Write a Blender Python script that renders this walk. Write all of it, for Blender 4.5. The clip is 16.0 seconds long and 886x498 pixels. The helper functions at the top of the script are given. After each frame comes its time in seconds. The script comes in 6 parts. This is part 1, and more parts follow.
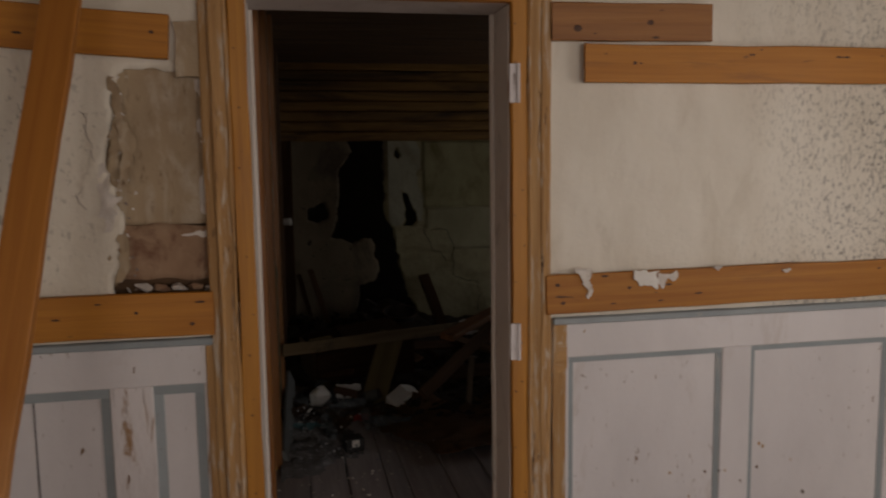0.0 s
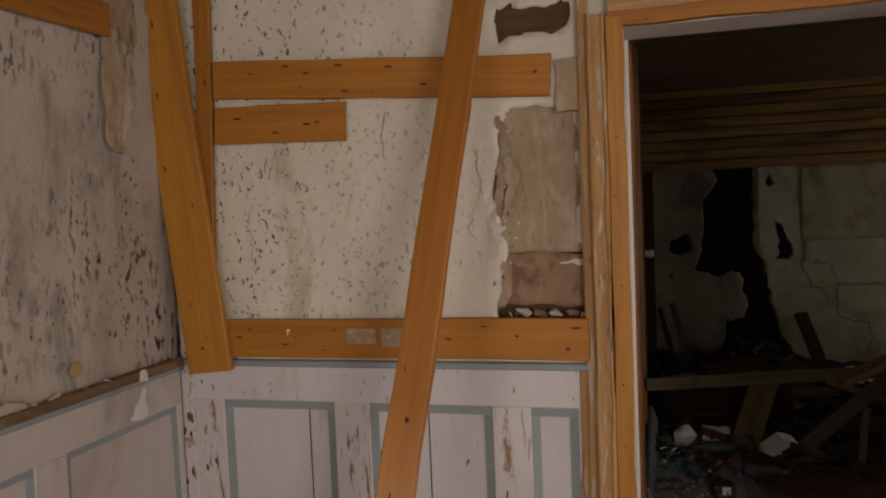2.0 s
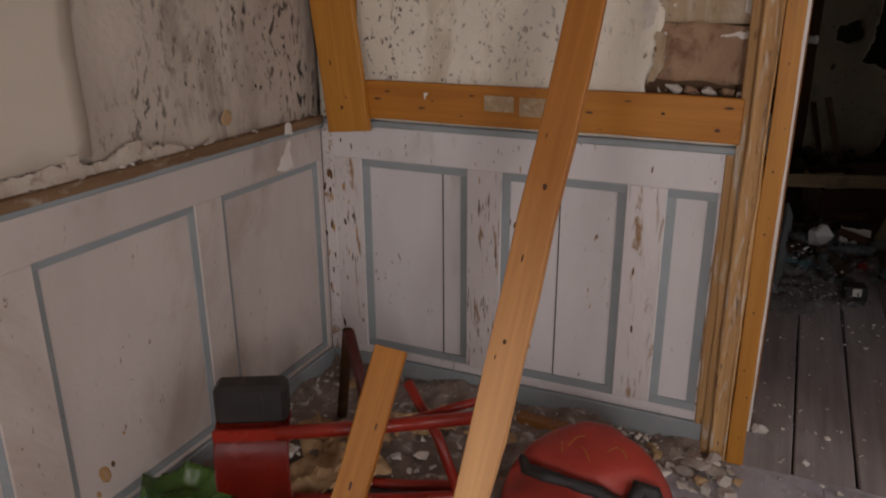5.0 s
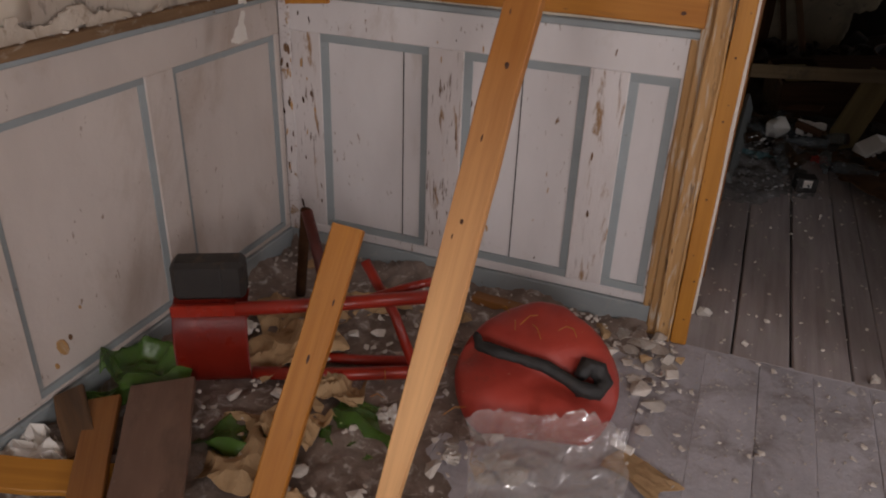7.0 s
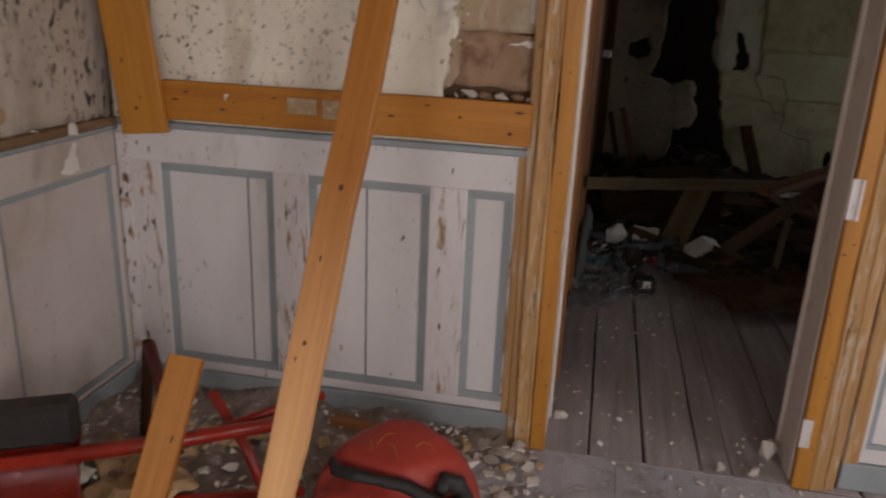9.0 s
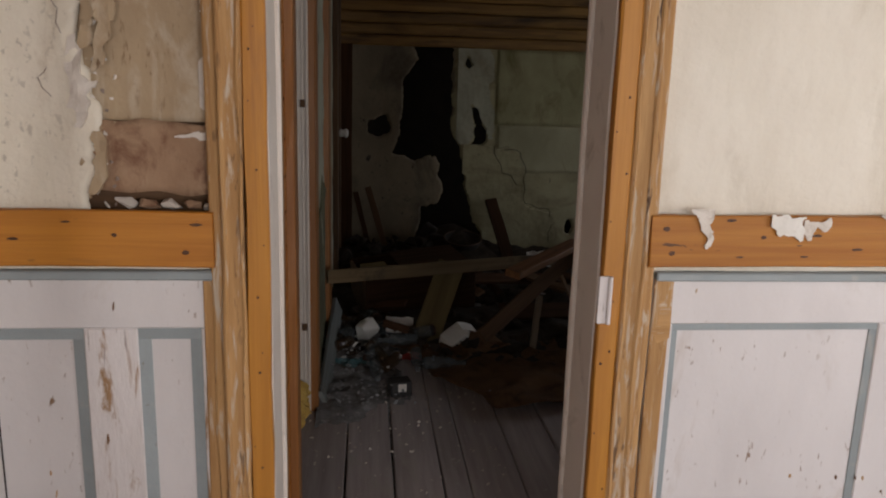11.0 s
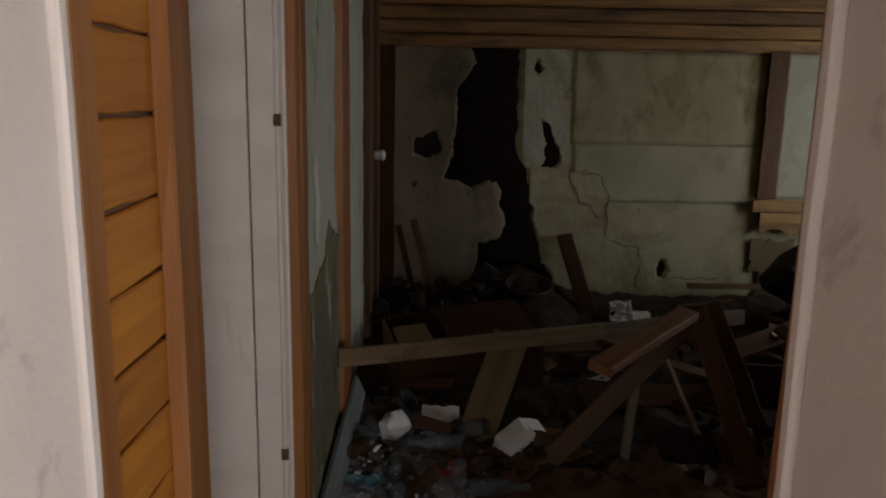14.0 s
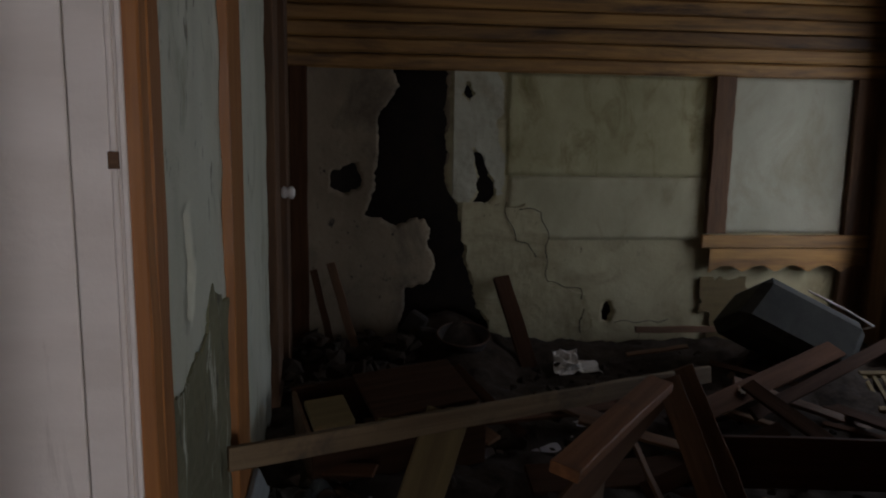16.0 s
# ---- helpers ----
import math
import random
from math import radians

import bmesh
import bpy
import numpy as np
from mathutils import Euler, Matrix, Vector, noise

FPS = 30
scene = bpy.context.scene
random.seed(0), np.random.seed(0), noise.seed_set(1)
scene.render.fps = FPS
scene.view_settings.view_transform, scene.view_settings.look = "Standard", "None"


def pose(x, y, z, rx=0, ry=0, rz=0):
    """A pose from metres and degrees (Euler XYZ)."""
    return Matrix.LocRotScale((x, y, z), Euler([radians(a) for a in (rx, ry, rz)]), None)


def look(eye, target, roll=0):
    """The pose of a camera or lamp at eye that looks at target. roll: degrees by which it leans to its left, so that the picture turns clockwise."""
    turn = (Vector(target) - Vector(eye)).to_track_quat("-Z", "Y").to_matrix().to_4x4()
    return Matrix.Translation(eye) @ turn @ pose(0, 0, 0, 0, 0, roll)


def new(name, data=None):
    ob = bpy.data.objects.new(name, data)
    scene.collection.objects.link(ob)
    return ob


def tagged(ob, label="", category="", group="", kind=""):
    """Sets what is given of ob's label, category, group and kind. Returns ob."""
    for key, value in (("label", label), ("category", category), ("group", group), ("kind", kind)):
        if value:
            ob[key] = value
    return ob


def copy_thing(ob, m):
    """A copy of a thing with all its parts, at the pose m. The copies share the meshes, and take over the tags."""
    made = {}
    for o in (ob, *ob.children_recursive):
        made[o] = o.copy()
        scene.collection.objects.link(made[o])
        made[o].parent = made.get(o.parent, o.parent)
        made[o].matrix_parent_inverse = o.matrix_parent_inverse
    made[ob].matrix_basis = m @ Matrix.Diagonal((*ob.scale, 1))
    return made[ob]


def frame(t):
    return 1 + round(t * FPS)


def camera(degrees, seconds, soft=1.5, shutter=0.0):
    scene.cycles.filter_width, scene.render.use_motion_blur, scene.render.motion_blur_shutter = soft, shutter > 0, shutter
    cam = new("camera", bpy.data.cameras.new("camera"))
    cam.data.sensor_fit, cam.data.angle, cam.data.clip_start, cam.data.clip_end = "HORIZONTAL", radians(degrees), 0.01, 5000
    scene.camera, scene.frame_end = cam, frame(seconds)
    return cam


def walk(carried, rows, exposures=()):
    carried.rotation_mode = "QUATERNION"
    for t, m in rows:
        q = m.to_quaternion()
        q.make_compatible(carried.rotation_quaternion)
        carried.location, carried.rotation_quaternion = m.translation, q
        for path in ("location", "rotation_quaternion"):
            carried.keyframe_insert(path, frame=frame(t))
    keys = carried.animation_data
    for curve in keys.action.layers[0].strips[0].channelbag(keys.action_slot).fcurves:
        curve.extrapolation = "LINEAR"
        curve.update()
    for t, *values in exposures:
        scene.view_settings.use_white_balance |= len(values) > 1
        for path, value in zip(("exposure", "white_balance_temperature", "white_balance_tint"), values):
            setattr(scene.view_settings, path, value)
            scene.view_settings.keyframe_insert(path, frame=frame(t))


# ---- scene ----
cam = camera(60.2, 16.0, soft=2.0, shutter=0.3)
PATH = [
    (0, (0.56, 0.308, 1.533), (0.939, 2.26, 1.312), -0.8),
    (0.5, (0.561, 0.313, 1.513), (0.667, 2.303, 1.343), -2.4),
    (1, (0.543, 0.318, 1.518), (0.384, 2.308, 1.392), -2.6),
    (1.5, (0.504, 0.315, 1.516), (0.103, 2.271, 1.407), -2.3),
    (2, (0.493, 0.318, 1.516), (-0.024, 2.248, 1.41), -2.4),
    (2.5, (0.489, 0.322, 1.514), (-0.072, 2.237, 1.382), -1.9),
    (3, (0.477, 0.32, 1.506), (-0.202, 2.192, 1.32), -2.1),
    (3.5, (0.463, 0.306, 1.504), (-0.265, 2.152, 1.254), -1.5),
    (4, (0.454, 0.311, 1.485), (-0.312, 2.121, 1.118), -1.0),
    (4.5, (0.447, 0.321, 1.477), (-0.337, 2.079, 0.932), -0.9),
    (5, (0.442, 0.324, 1.471), (-0.344, 2.043, 0.819), -0.3),
    (5.2, (0.44, 0.321, 1.464), (-0.334, 2.024, 0.757), -0.0),
    (7.3, (0.457, 0.321, 1.453), (-0.169, 1.98, 0.529), 2.6),
    (7.5, (0.463, 0.319, 1.453), (-0.154, 1.987, 0.538), 2.8),
    (8, (0.472, 0.317, 1.454), (-0.151, 1.993, 0.557), 2.5),
    (8.5, (0.488, 0.326, 1.458), (-0.065, 2.085, 0.684), 2.9),
    (9, (0.522, 0.332, 1.46), (0.149, 2.194, 0.834), 2.4),
    (9.5, (0.559, 0.364, 1.453), (0.519, 2.28, 0.88), 1.9),
    (10, (0.59, 0.505, 1.455), (0.782, 2.441, 0.995), 1.6),
    (10.2, (0.597, 0.591, 1.471), (0.821, 2.529, 1.032), 1.7),
    (12.3, (0.76, 1.367, 1.464), (0.918, 3.318, 1.054), 1.5),
    (12.5, (0.745, 1.465, 1.469), (0.944, 3.417, 1.077), 0.4),
    (13, (0.749, 1.663, 1.456), (0.97, 3.604, 1.025), -1.1),
    (13.5, (0.804, 1.864, 1.468), (0.941, 3.824, 1.096), 0.1),
    (14, (0.829, 2.06, 1.446), (0.85, 4.02, 1.049), 1.1),
    (14.5, (0.8, 2.257, 1.442), (1.041, 4.208, 1.074), -0.1),
    (15, (0.772, 2.405, 1.442), (1.108, 4.346, 1.098), -0.3),
    (15.5, (0.79, 2.532, 1.44), (1.103, 4.474, 1.077), 0.4),
    (16, (0.859, 2.653, 1.451), (1.072, 4.615, 1.123), 1.0),
]
EXPOSURES = [(0, -0.95, 7000, 15), (0.5, -0.75, 7200, 14), (1.0, -0.42, 7500, 13), (2.0, -0.25, 7000, 15), (3.5, -0.22, 6500, 16), (5, -0.28, 6500, 16), (7.5, -0.1, 6500, 16), (8.5, -0.1, 6500, 15),
             (9, -0.05, 6500, 14), (9.5, 0.1, 6500, 13), (10, 0.2, 6400, 12), (12.5, 0.25, 6500, 12), (13.5, 0.5, 6400, 12), (15, 0.65, 6200, 14), (16, 0.5, 5900, 14)]
walk(cam, [(t, look(eye, target, roll)) for t, eye, target, roll in PATH], EXPOSURES)

# ---- light ----
world = bpy.data.worlds.new("world")
scene.world = world
world.use_nodes = True
sky = world.node_tree.nodes.new("ShaderNodeTexSky")
sky.sky_type, sky.sun_disc = "NISHITA", False
sky.sun_elevation, sky.sun_rotation = radians(38), radians(150)
bg = world.node_tree.nodes["Background"]
bg.inputs["Strength"].default_value = 0.10
world.node_tree.links.new(sky.outputs[0], bg.inputs["Color"])
sun = new("sun", bpy.data.lights.new("sun", "SUN"))
sun.data.energy, sun.data.angle, sun.data.color = 1.0, radians(12), (1.0, 0.95, 0.88)
sun.matrix_world = look((3, -6, 6), (0, 0, 0))


def window_light(name, m, w, h, power, colour):
    """Skylight that enters through a real window opening."""
    lamp = new(name, bpy.data.lights.new(name, "AREA"))
    lamp.data.shape, lamp.data.size, lamp.data.size_y = "RECTANGLE", w, h
    lamp.data.energy, lamp.data.color = power, colour
    lamp.matrix_world = m
    return lamp


window_light("skylight_south", look((2.2, -2.02, 1.50), (2.05, 0.0, 1.35)), 1.15, 1.25, 60, (1.0, 0.965, 0.94))
window_light("skylight_south_left", look((-0.15, -2.02, 1.50), (0.0, 0.0, 1.35)), 0.9, 1.25, 20, (1.0, 0.965, 0.94))
window_light("skylight_side", look((3.22, 1.20, 1.50), (1.0, 1.35, 1.30)), 1.2, 1.25, 20, (1.0, 0.965, 0.94))
window_light("skylight_back", look((4.30, 6.2, 1.25), (3.0, 6.15, 1.1)), 1.25, 1.3, 11, (0.97, 0.98, 1.0))


# ---- materials ----
def mat(name, c1, c2, rough=0.8, scale=(6, 6, 6), detail=6.0, grime=None, grime_scale=3.0, grime_at=(0.5, 0.7),
        spots=None, spot_scale=60.0, spot_at=(0.62, 0.68), bump=0.3, bump_scale=80.0, tint=0.0, metal=0.0, distort=0.0, coat=0.0, spec=0.5, spot_where=None):
    """Two base colours mixed by stretched noise, with grime blotches, fine spots and relief."""
    m = bpy.data.materials.new(name)
    m.use_nodes = True
    nt = m.node_tree
    b = nt.nodes["Principled BSDF"]

    def node(kind):
        return nt.nodes.new("ShaderNode" + kind)

    tc = node("TexCoord")
    where = tc.outputs["Object"]
    info = node("ObjectInfo")
    shift = node("VectorMath")
    shift.operation = "MULTIPLY_ADD"
    nt.links.new(info.outputs["Random"], shift.inputs[0])
    shift.inputs[1].default_value = (7.3, 11.7, 5.1)
    nt.links.new(where, shift.inputs[2])
    where = shift.outputs[0]

    def tex(sc, det=5.0, dis=0.0, rgh=0.6):
        mp = node("Mapping")
        mp.inputs["Scale"].default_value = sc
        nt.links.new(where, mp.inputs["Vector"])
        n = node("TexNoise")
        n.inputs["Scale"].default_value = 1.0
        n.inputs["Detail"].default_value = det
        n.inputs["Roughness"].default_value = rgh
        n.inputs["Distortion"].default_value = dis
        nt.links.new(mp.outputs[0], n.inputs["Vector"])
        return n.outputs["Fac"]

    def ramp(fac, lo, hi):
        r = node("MapRange")
        r.inputs["From Min"].default_value, r.inputs["From Max"].default_value = lo, hi
        nt.links.new(fac, r.inputs["Value"])
        return r.outputs[0]

    def mix(fac, a, c):
        x = node("Mix")
        x.data_type = "RGBA"
        nt.links.new(fac, x.inputs["Factor"])
        for sock, v in ((x.inputs["A"], a), (x.inputs["B"], c)):
            if isinstance(v, tuple):
                sock.default_value = (*v, 1)
            else:
                nt.links.new(v, sock)
        return x.outputs["Result"]

    base = tex(scale, detail, distort)
    col = mix(ramp(base, 0.32, 0.68), c1, c2)
    if grime:
        g = tex((grime_scale,) * 3 if not isinstance(grime_scale, tuple) else grime_scale, 7.0, 0.6, 0.68)
        col = mix(ramp(g, *grime_at), col, grime)
    if spots:
        s = tex((spot_scale,) * 3 if not isinstance(spot_scale, tuple) else spot_scale, 3.0, 0.3)
        wide = tex((2.3, 2.3, 2.3), 3.0)
        mul = node("Math")
        mul.operation = "MULTIPLY"
        nt.links.new(ramp(s, *spot_at), mul.inputs[0])
        nt.links.new(ramp(wide, 0.42, 0.62), mul.inputs[1])
        fac = mul.outputs[0]
        if spot_where:
            sep = node("SeparateXYZ")
            nt.links.new(tc.outputs["Object"], sep.inputs[0])
            away = node("Math")
            away.operation = "MULTIPLY_ADD"
            nt.links.new(wide, away.inputs[0])
            away.inputs[1].default_value = 1.2
            nt.links.new(sep.outputs[spot_where[0]], away.inputs[2])
            both = node("Math")
            both.operation = "MULTIPLY"
            nt.links.new(ramp(away.outputs[0], spot_where[1], spot_where[2]), both.inputs[0])
            nt.links.new(ramp(s, *spot_at), both.inputs[1])
            fac = both.outputs[0]
        col = mix(fac, col, spots)
    if tint:
        hs = node("HueSaturation")
        r = node("MapRange")
        r.inputs["To Min"].default_value, r.inputs["To Max"].default_value = 1 - tint, 1 + tint
        nt.links.new(info.outputs["Random"], r.inputs["Value"])
        nt.links.new(r.outputs[0], hs.inputs["Value"])
        nt.links.new(col, hs.inputs["Color"])
        col = hs.outputs[0]
    nt.links.new(col, b.inputs["Base Color"])
    rr = node("MapRange")
    rr.inputs["To Min"].default_value, rr.inputs["To Max"].default_value = max(0.05, rough - 0.12), min(1, rough + 0.12)
    nt.links.new(base, rr.inputs["Value"])
    nt.links.new(rr.outputs[0], b.inputs["Roughness"])
    b.inputs["Metallic"].default_value = metal
    b.inputs["Specular IOR Level"].default_value = spec
    b.inputs["Coat Weight"].default_value = coat
    if bump:
        fine = tex((bump_scale,) * 3 if not isinstance(bump_scale, tuple) else bump_scale, 5.0)
        bp = node("Bump")
        bp.inputs["Strength"].default_value, bp.inputs["Distance"].default_value = bump, 0.006
        nt.links.new(fine, bp.inputs["Height"])
        nt.links.new(bp.outputs[0], b.inputs["Normal"])
    return m


GRAIN = (1.6, 42, 42)
PINE = mat("pine", (0.43, 0.170, 0.014), (0.33, 0.115, 0.008), 0.55, GRAIN, 4, (0.19, 0.068, 0.012), (1.2, 14, 14), (0.56, 0.76), (0.05, 0.02, 0.01), (9, 30, 30), (0.69, 0.73), 0.25, (5, 160, 160), 0.12, distort=0.4)
PINE_PALE = mat("pine_pale", (0.49, 0.212, 0.024), (0.39, 0.155, 0.015), 0.55, GRAIN, 4, (0.30, 0.115, 0.022), (0.9, 11, 11), (0.52, 0.76), None, bump=0.2, bump_scale=(5, 160, 160), tint=0.08, distort=0.4)
PINE_RED = mat("pine_red", (0.31, 0.128, 0.030), (0.21, 0.080, 0.018), 0.5, GRAIN, 4, (0.20, 0.07, 0.02), (1.0, 12, 12), (0.60, 0.80), None, bump=0.2, bump_scale=(5, 160, 160), tint=0.1, distort=0.4)
WORN = mat("worn_casing", (0.50, 0.29, 0.115), (0.34, 0.18, 0.065), 0.75, (2.0, 30, 30), 5, (0.50, 0.41, 0.31), (6, 44, 44), (0.54, 0.64), (0.08, 0.04, 0.02), (8, 40, 40), (0.62, 0.66), 0.5, (8, 120, 120), 0.06, distort=0.6)
OLDWOOD = mat("old_wood", (0.155, 0.080, 0.034), (0.095, 0.047, 0.020), 0.8, (1.8, 36, 36), 5, (0.06, 0.035, 0.02), (1.5, 9, 9), (0.5, 0.75), None, bump=0.4, bump_scale=(5, 130, 130), tint=0.25, distort=0.5)
LOGWOOD = mat("log_wood", (0.42, 0.230, 0.060), (0.28, 0.140, 0.036), 0.6, (1.2, 30, 30), 5, (0.055, 0.028, 0.012), (0.7, 5, 5), (0.42, 0.64), None, bump=0.3, bump_scale=(4, 120, 120), tint=0.12, distort=0.5)
DARKWOOD = mat("dark_wood", (0.070, 0.032, 0.015), (0.038, 0.018, 0.009), 0.9, (1.8, 30, 30), 5, bump=0.4, bump_scale=(6, 120, 120), tint=0.3, spec=0.15)
KNOT = mat("knot_wood", (0.10, 0.036, 0.012), (0.045, 0.018, 0.008), 0.6, (60, 60, 60), 3, bump=0.1)
CHARRED = mat("charred", (0.016, 0.013, 0.011), (0.034, 0.025, 0.019), 0.95, (9, 9, 9), 6, bump=0.8, bump_scale=30)
WHITE = mat("white_paint", (0.68, 0.645, 0.635), (0.59, 0.555, 0.545), 0.55, (3.5, 3.5, 1.4), 6, (0.42, 0.34, 0.275), (3.4, 3.4, 1.5), (0.56, 0.80), (0.19, 0.105, 0.05), (70, 70, 24), (0.655, 0.70), 0.15, 60, 0.03)
WHITE_JAMB = mat("white_jamb", (0.77, 0.70, 0.63), (0.67, 0.60, 0.53), 0.6, (2, 2, 9), 5, (0.34, 0.27, 0.22), (5, 5, 1.2), (0.58, 0.8), None, bump=0.2, bump_scale=70, tint=0.05)
BLUE = mat("blue_grey_paint", (0.30, 0.335, 0.34), (0.25, 0.28, 0.285), 0.55, (5, 5, 5), 5, (0.40, 0.38, 0.35), 9.0, (0.60, 0.78), (0.14, 0.09, 0.05), 50.0, (0.69, 0.74), 0.2, 70, 0.05)
PLASTER = mat("cream_plaster", (0.75, 0.69, 0.585), (0.66, 0.595, 0.485), 0.9, (5, 5, 1.8), 7, (0.44, 0.35, 0.245), (6, 6, 2.2), (0.58, 0.80), (0.10, 0.075, 0.055), (62, 62, 40), (0.60, 0.66), 0.5, 45, spot_where=(0, 0.75, -0.2))
MOULDY = mat("mouldy_plaster", (0.77, 0.72, 0.625), (0.66, 0.60, 0.50), 0.9, (5, 5, 1.6), 7, (0.58, 0.52, 0.42), (6, 6, 1.8), (0.55, 0.80), (0.07, 0.062, 0.058), (120, 120, 46), (0.52, 0.64), 0.5, 45, spot_where=(0, 2.6, 3.4))
DAMP = mat("damp_plaster", (0.54, 0.47, 0.395), (0.40, 0.335, 0.28), 0.9, (3.2, 3.2, 1.5), 7, (0.13, 0.105, 0.09), (4.2, 4.2, 1.5), (0.50, 0.74), (0.03, 0.026, 0.024), (46, 46, 20), (0.545, 0.62), 0.5, 45)
SHEET = mat("wall_sheet", (0.60, 0.53, 0.44), (0.55, 0.48, 0.395), 0.8, (1.5, 1.5, 5), 4, (0.40, 0.33, 0.25), (6, 6, 3), (0.66, 0.84), None, bump=0.1)
BROWN = mat("bare_board", (0.43, 0.325, 0.205), (0.31, 0.22, 0.135), 0.9, (7, 7, 3.0), 7, (0.50, 0.42, 0.32), (11, 11, 3.6), (0.50, 0.68), (0.15, 0.085, 0.04), (60, 60, 16), (0.58, 0.66), 0.5, 60)
PINKISH = mat("rusty_board", (0.38, 0.250, 0.155), (0.27, 0.160, 0.095), 0.9, (9, 9, 6), 7, (0.17, 0.080, 0.045), (12, 12, 7), (0.50, 0.66), None, bump=0.4)
SOIL = mat("dust_and_dirt", (0.27, 0.210, 0.175), (0.165, 0.118, 0.092), 0.75, (14, 14, 14), 7, (0.50, 0.46, 0.42), 22.0, (0.54, 0.66), bump=0.8, bump_scale=60)
CHALK = mat("plaster_chunk", (0.66, 0.61, 0.55), (0.54, 0.48, 0.42), 0.95, (12, 12, 12), 6, (0.30, 0.23, 0.17), 14.0, (0.55, 0.75), bump=0.6, bump_scale=70, tint=0.2)
FLOOR = mat("grey_boards", (0.42, 0.375, 0.37), (0.29, 0.25, 0.24), 0.8, (1.5, 26, 26), 5, (0.36, 0.33, 0.30), (5, 12, 12), (0.52, 0.72), (0.50, 0.47, 0.43), (40, 40, 40), (0.67, 0.72), 0.35, (10, 90, 90), 0.10)
FLOOR_A = mat("dusty_boards", (0.54, 0.525, 0.565), (0.40, 0.385, 0.41), 0.7, (4, 9, 9), 7, (0.27, 0.235, 0.225), (5.5, 5.5, 5.5), (0.50, 0.70), (0.68, 0.66, 0.62), (46, 46, 46), (0.63, 0.69), 0.5, 60, 0.05)
GREENISH = mat("green_paint", (0.50, 0.51, 0.41), (0.41, 0.42, 0.32), 0.8, (4, 4, 1.5), 6, (0.22, 0.22, 0.14), (5, 5, 1.8), (0.54, 0.74), (0.07, 0.06, 0.04), (26, 26, 8), (0.62, 0.68), 0.4, 50)
FLAKY = mat("flaking_paint", (0.67, 0.625, 0.61), (0.57, 0.52, 0.50), 0.65, (3, 3, 1.5), 5, (0.30, 0.175, 0.085), (22, 22, 3.2), (0.575, 0.65), (0.12, 0.065, 0.035), (90, 90, 12), (0.60, 0.66), 0.5, (60, 60, 20))
SOOTY = mat("sooty_plaster", (0.30, 0.245, 0.165), (0.19, 0.15, 0.10), 0.9, (2.2, 2.2, 1.6), 6, (0.05, 0.04, 0.028), (2.0, 2.0, 1.6), (0.50, 0.76), (0.03, 0.025, 0.02), (22, 22, 14), (0.62, 0.70), 0.5, 40)
PALEFIELD = mat("pale_field", (0.42, 0.41, 0.315), (0.34, 0.33, 0.245), 0.9, (3, 3, 2), 6, (0.24, 0.21, 0.13), (2.4, 2.4, 1.6), (0.50, 0.80), bump=0.4)
WHITE_DUSTY = mat("dusty_white_paint", (0.60, 0.535, 0.49), (0.50, 0.44, 0.40), 0.6, (3.0, 3.0, 1.4), 6, (0.36, 0.28, 0.215), (2.6, 2.6, 1.4), (0.50, 0.76), (0.18, 0.10, 0.05), (60, 60, 24), (0.66, 0.70), 0.15, 60, 0.03)
FARPLASTER = mat("far_plaster", (0.41, 0.37, 0.225), (0.29, 0.255, 0.15), 0.9, (2.2, 2.2, 2.2), 6, (0.15, 0.12, 0.06), (1.7, 1.7, 2.1), (0.48, 0.74), (0.06, 0.05, 0.035), (22, 22, 14), (0.64, 0.70), 0.5, 40)
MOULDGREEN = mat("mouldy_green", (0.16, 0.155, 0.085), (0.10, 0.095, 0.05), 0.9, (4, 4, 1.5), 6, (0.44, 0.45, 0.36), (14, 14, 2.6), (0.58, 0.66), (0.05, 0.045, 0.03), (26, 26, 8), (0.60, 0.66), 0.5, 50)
SALLOW = mat("sallow_sheet", (0.375, 0.345, 0.195), (0.28, 0.255, 0.135), 0.9, (5, 5, 4), 6, (0.17, 0.14, 0.055), (6, 6, 3), (0.50, 0.72), bump=0.3)
PALESHEET = mat("pale_sheet", (0.41, 0.38, 0.245), (0.31, 0.285, 0.175), 0.9, (4, 4, 3), 6, (0.22, 0.19, 0.10), (5, 5, 3), (0.54, 0.76), bump=0.3)
PAPER = mat("paper", (0.74, 0.71, 0.66), (0.66, 0.62, 0.56), 0.85, (8, 8, 8), 4, (0.45, 0.38, 0.29), 12.0, (0.60, 0.8), bump=0.25, tint=0.08)
KRAFT = mat("kraft_paper", (0.47, 0.31, 0.16), (0.38, 0.24, 0.12), 0.8, (6, 6, 6), 5, (0.24, 0.13, 0.06), 9.0, (0.58, 0.76), bump=0.3, tint=0.1)
RED = mat("red_paint", (0.34, 0.026, 0.012), (0.24, 0.018, 0.009), 0.30, (8, 8, 8), 5, (0.10, 0.02, 0.014), 16.0, (0.60, 0.78), (0.20, 0.13, 0.08), 60.0, (0.70, 0.74), 0.15, 60)
DARKRED = mat("grimy_red_paint", (0.13, 0.022, 0.014), (0.07, 0.014, 0.010), 0.5, (9, 9, 9), 5, (0.05, 0.02, 0.014), 16.0, (0.55, 0.72), bump=0.2)
RED_CLOTH = mat("red_vinyl", (0.47, 0.058, 0.036), (0.34, 0.036, 0.024), 0.5, (5, 5, 5), 5, (0.16, 0.05, 0.035), 8.0, (0.58, 0.8), (0.5, 0.35, 0.22), (60, 60, 60), (0.71, 0.75), 0.15, 70)
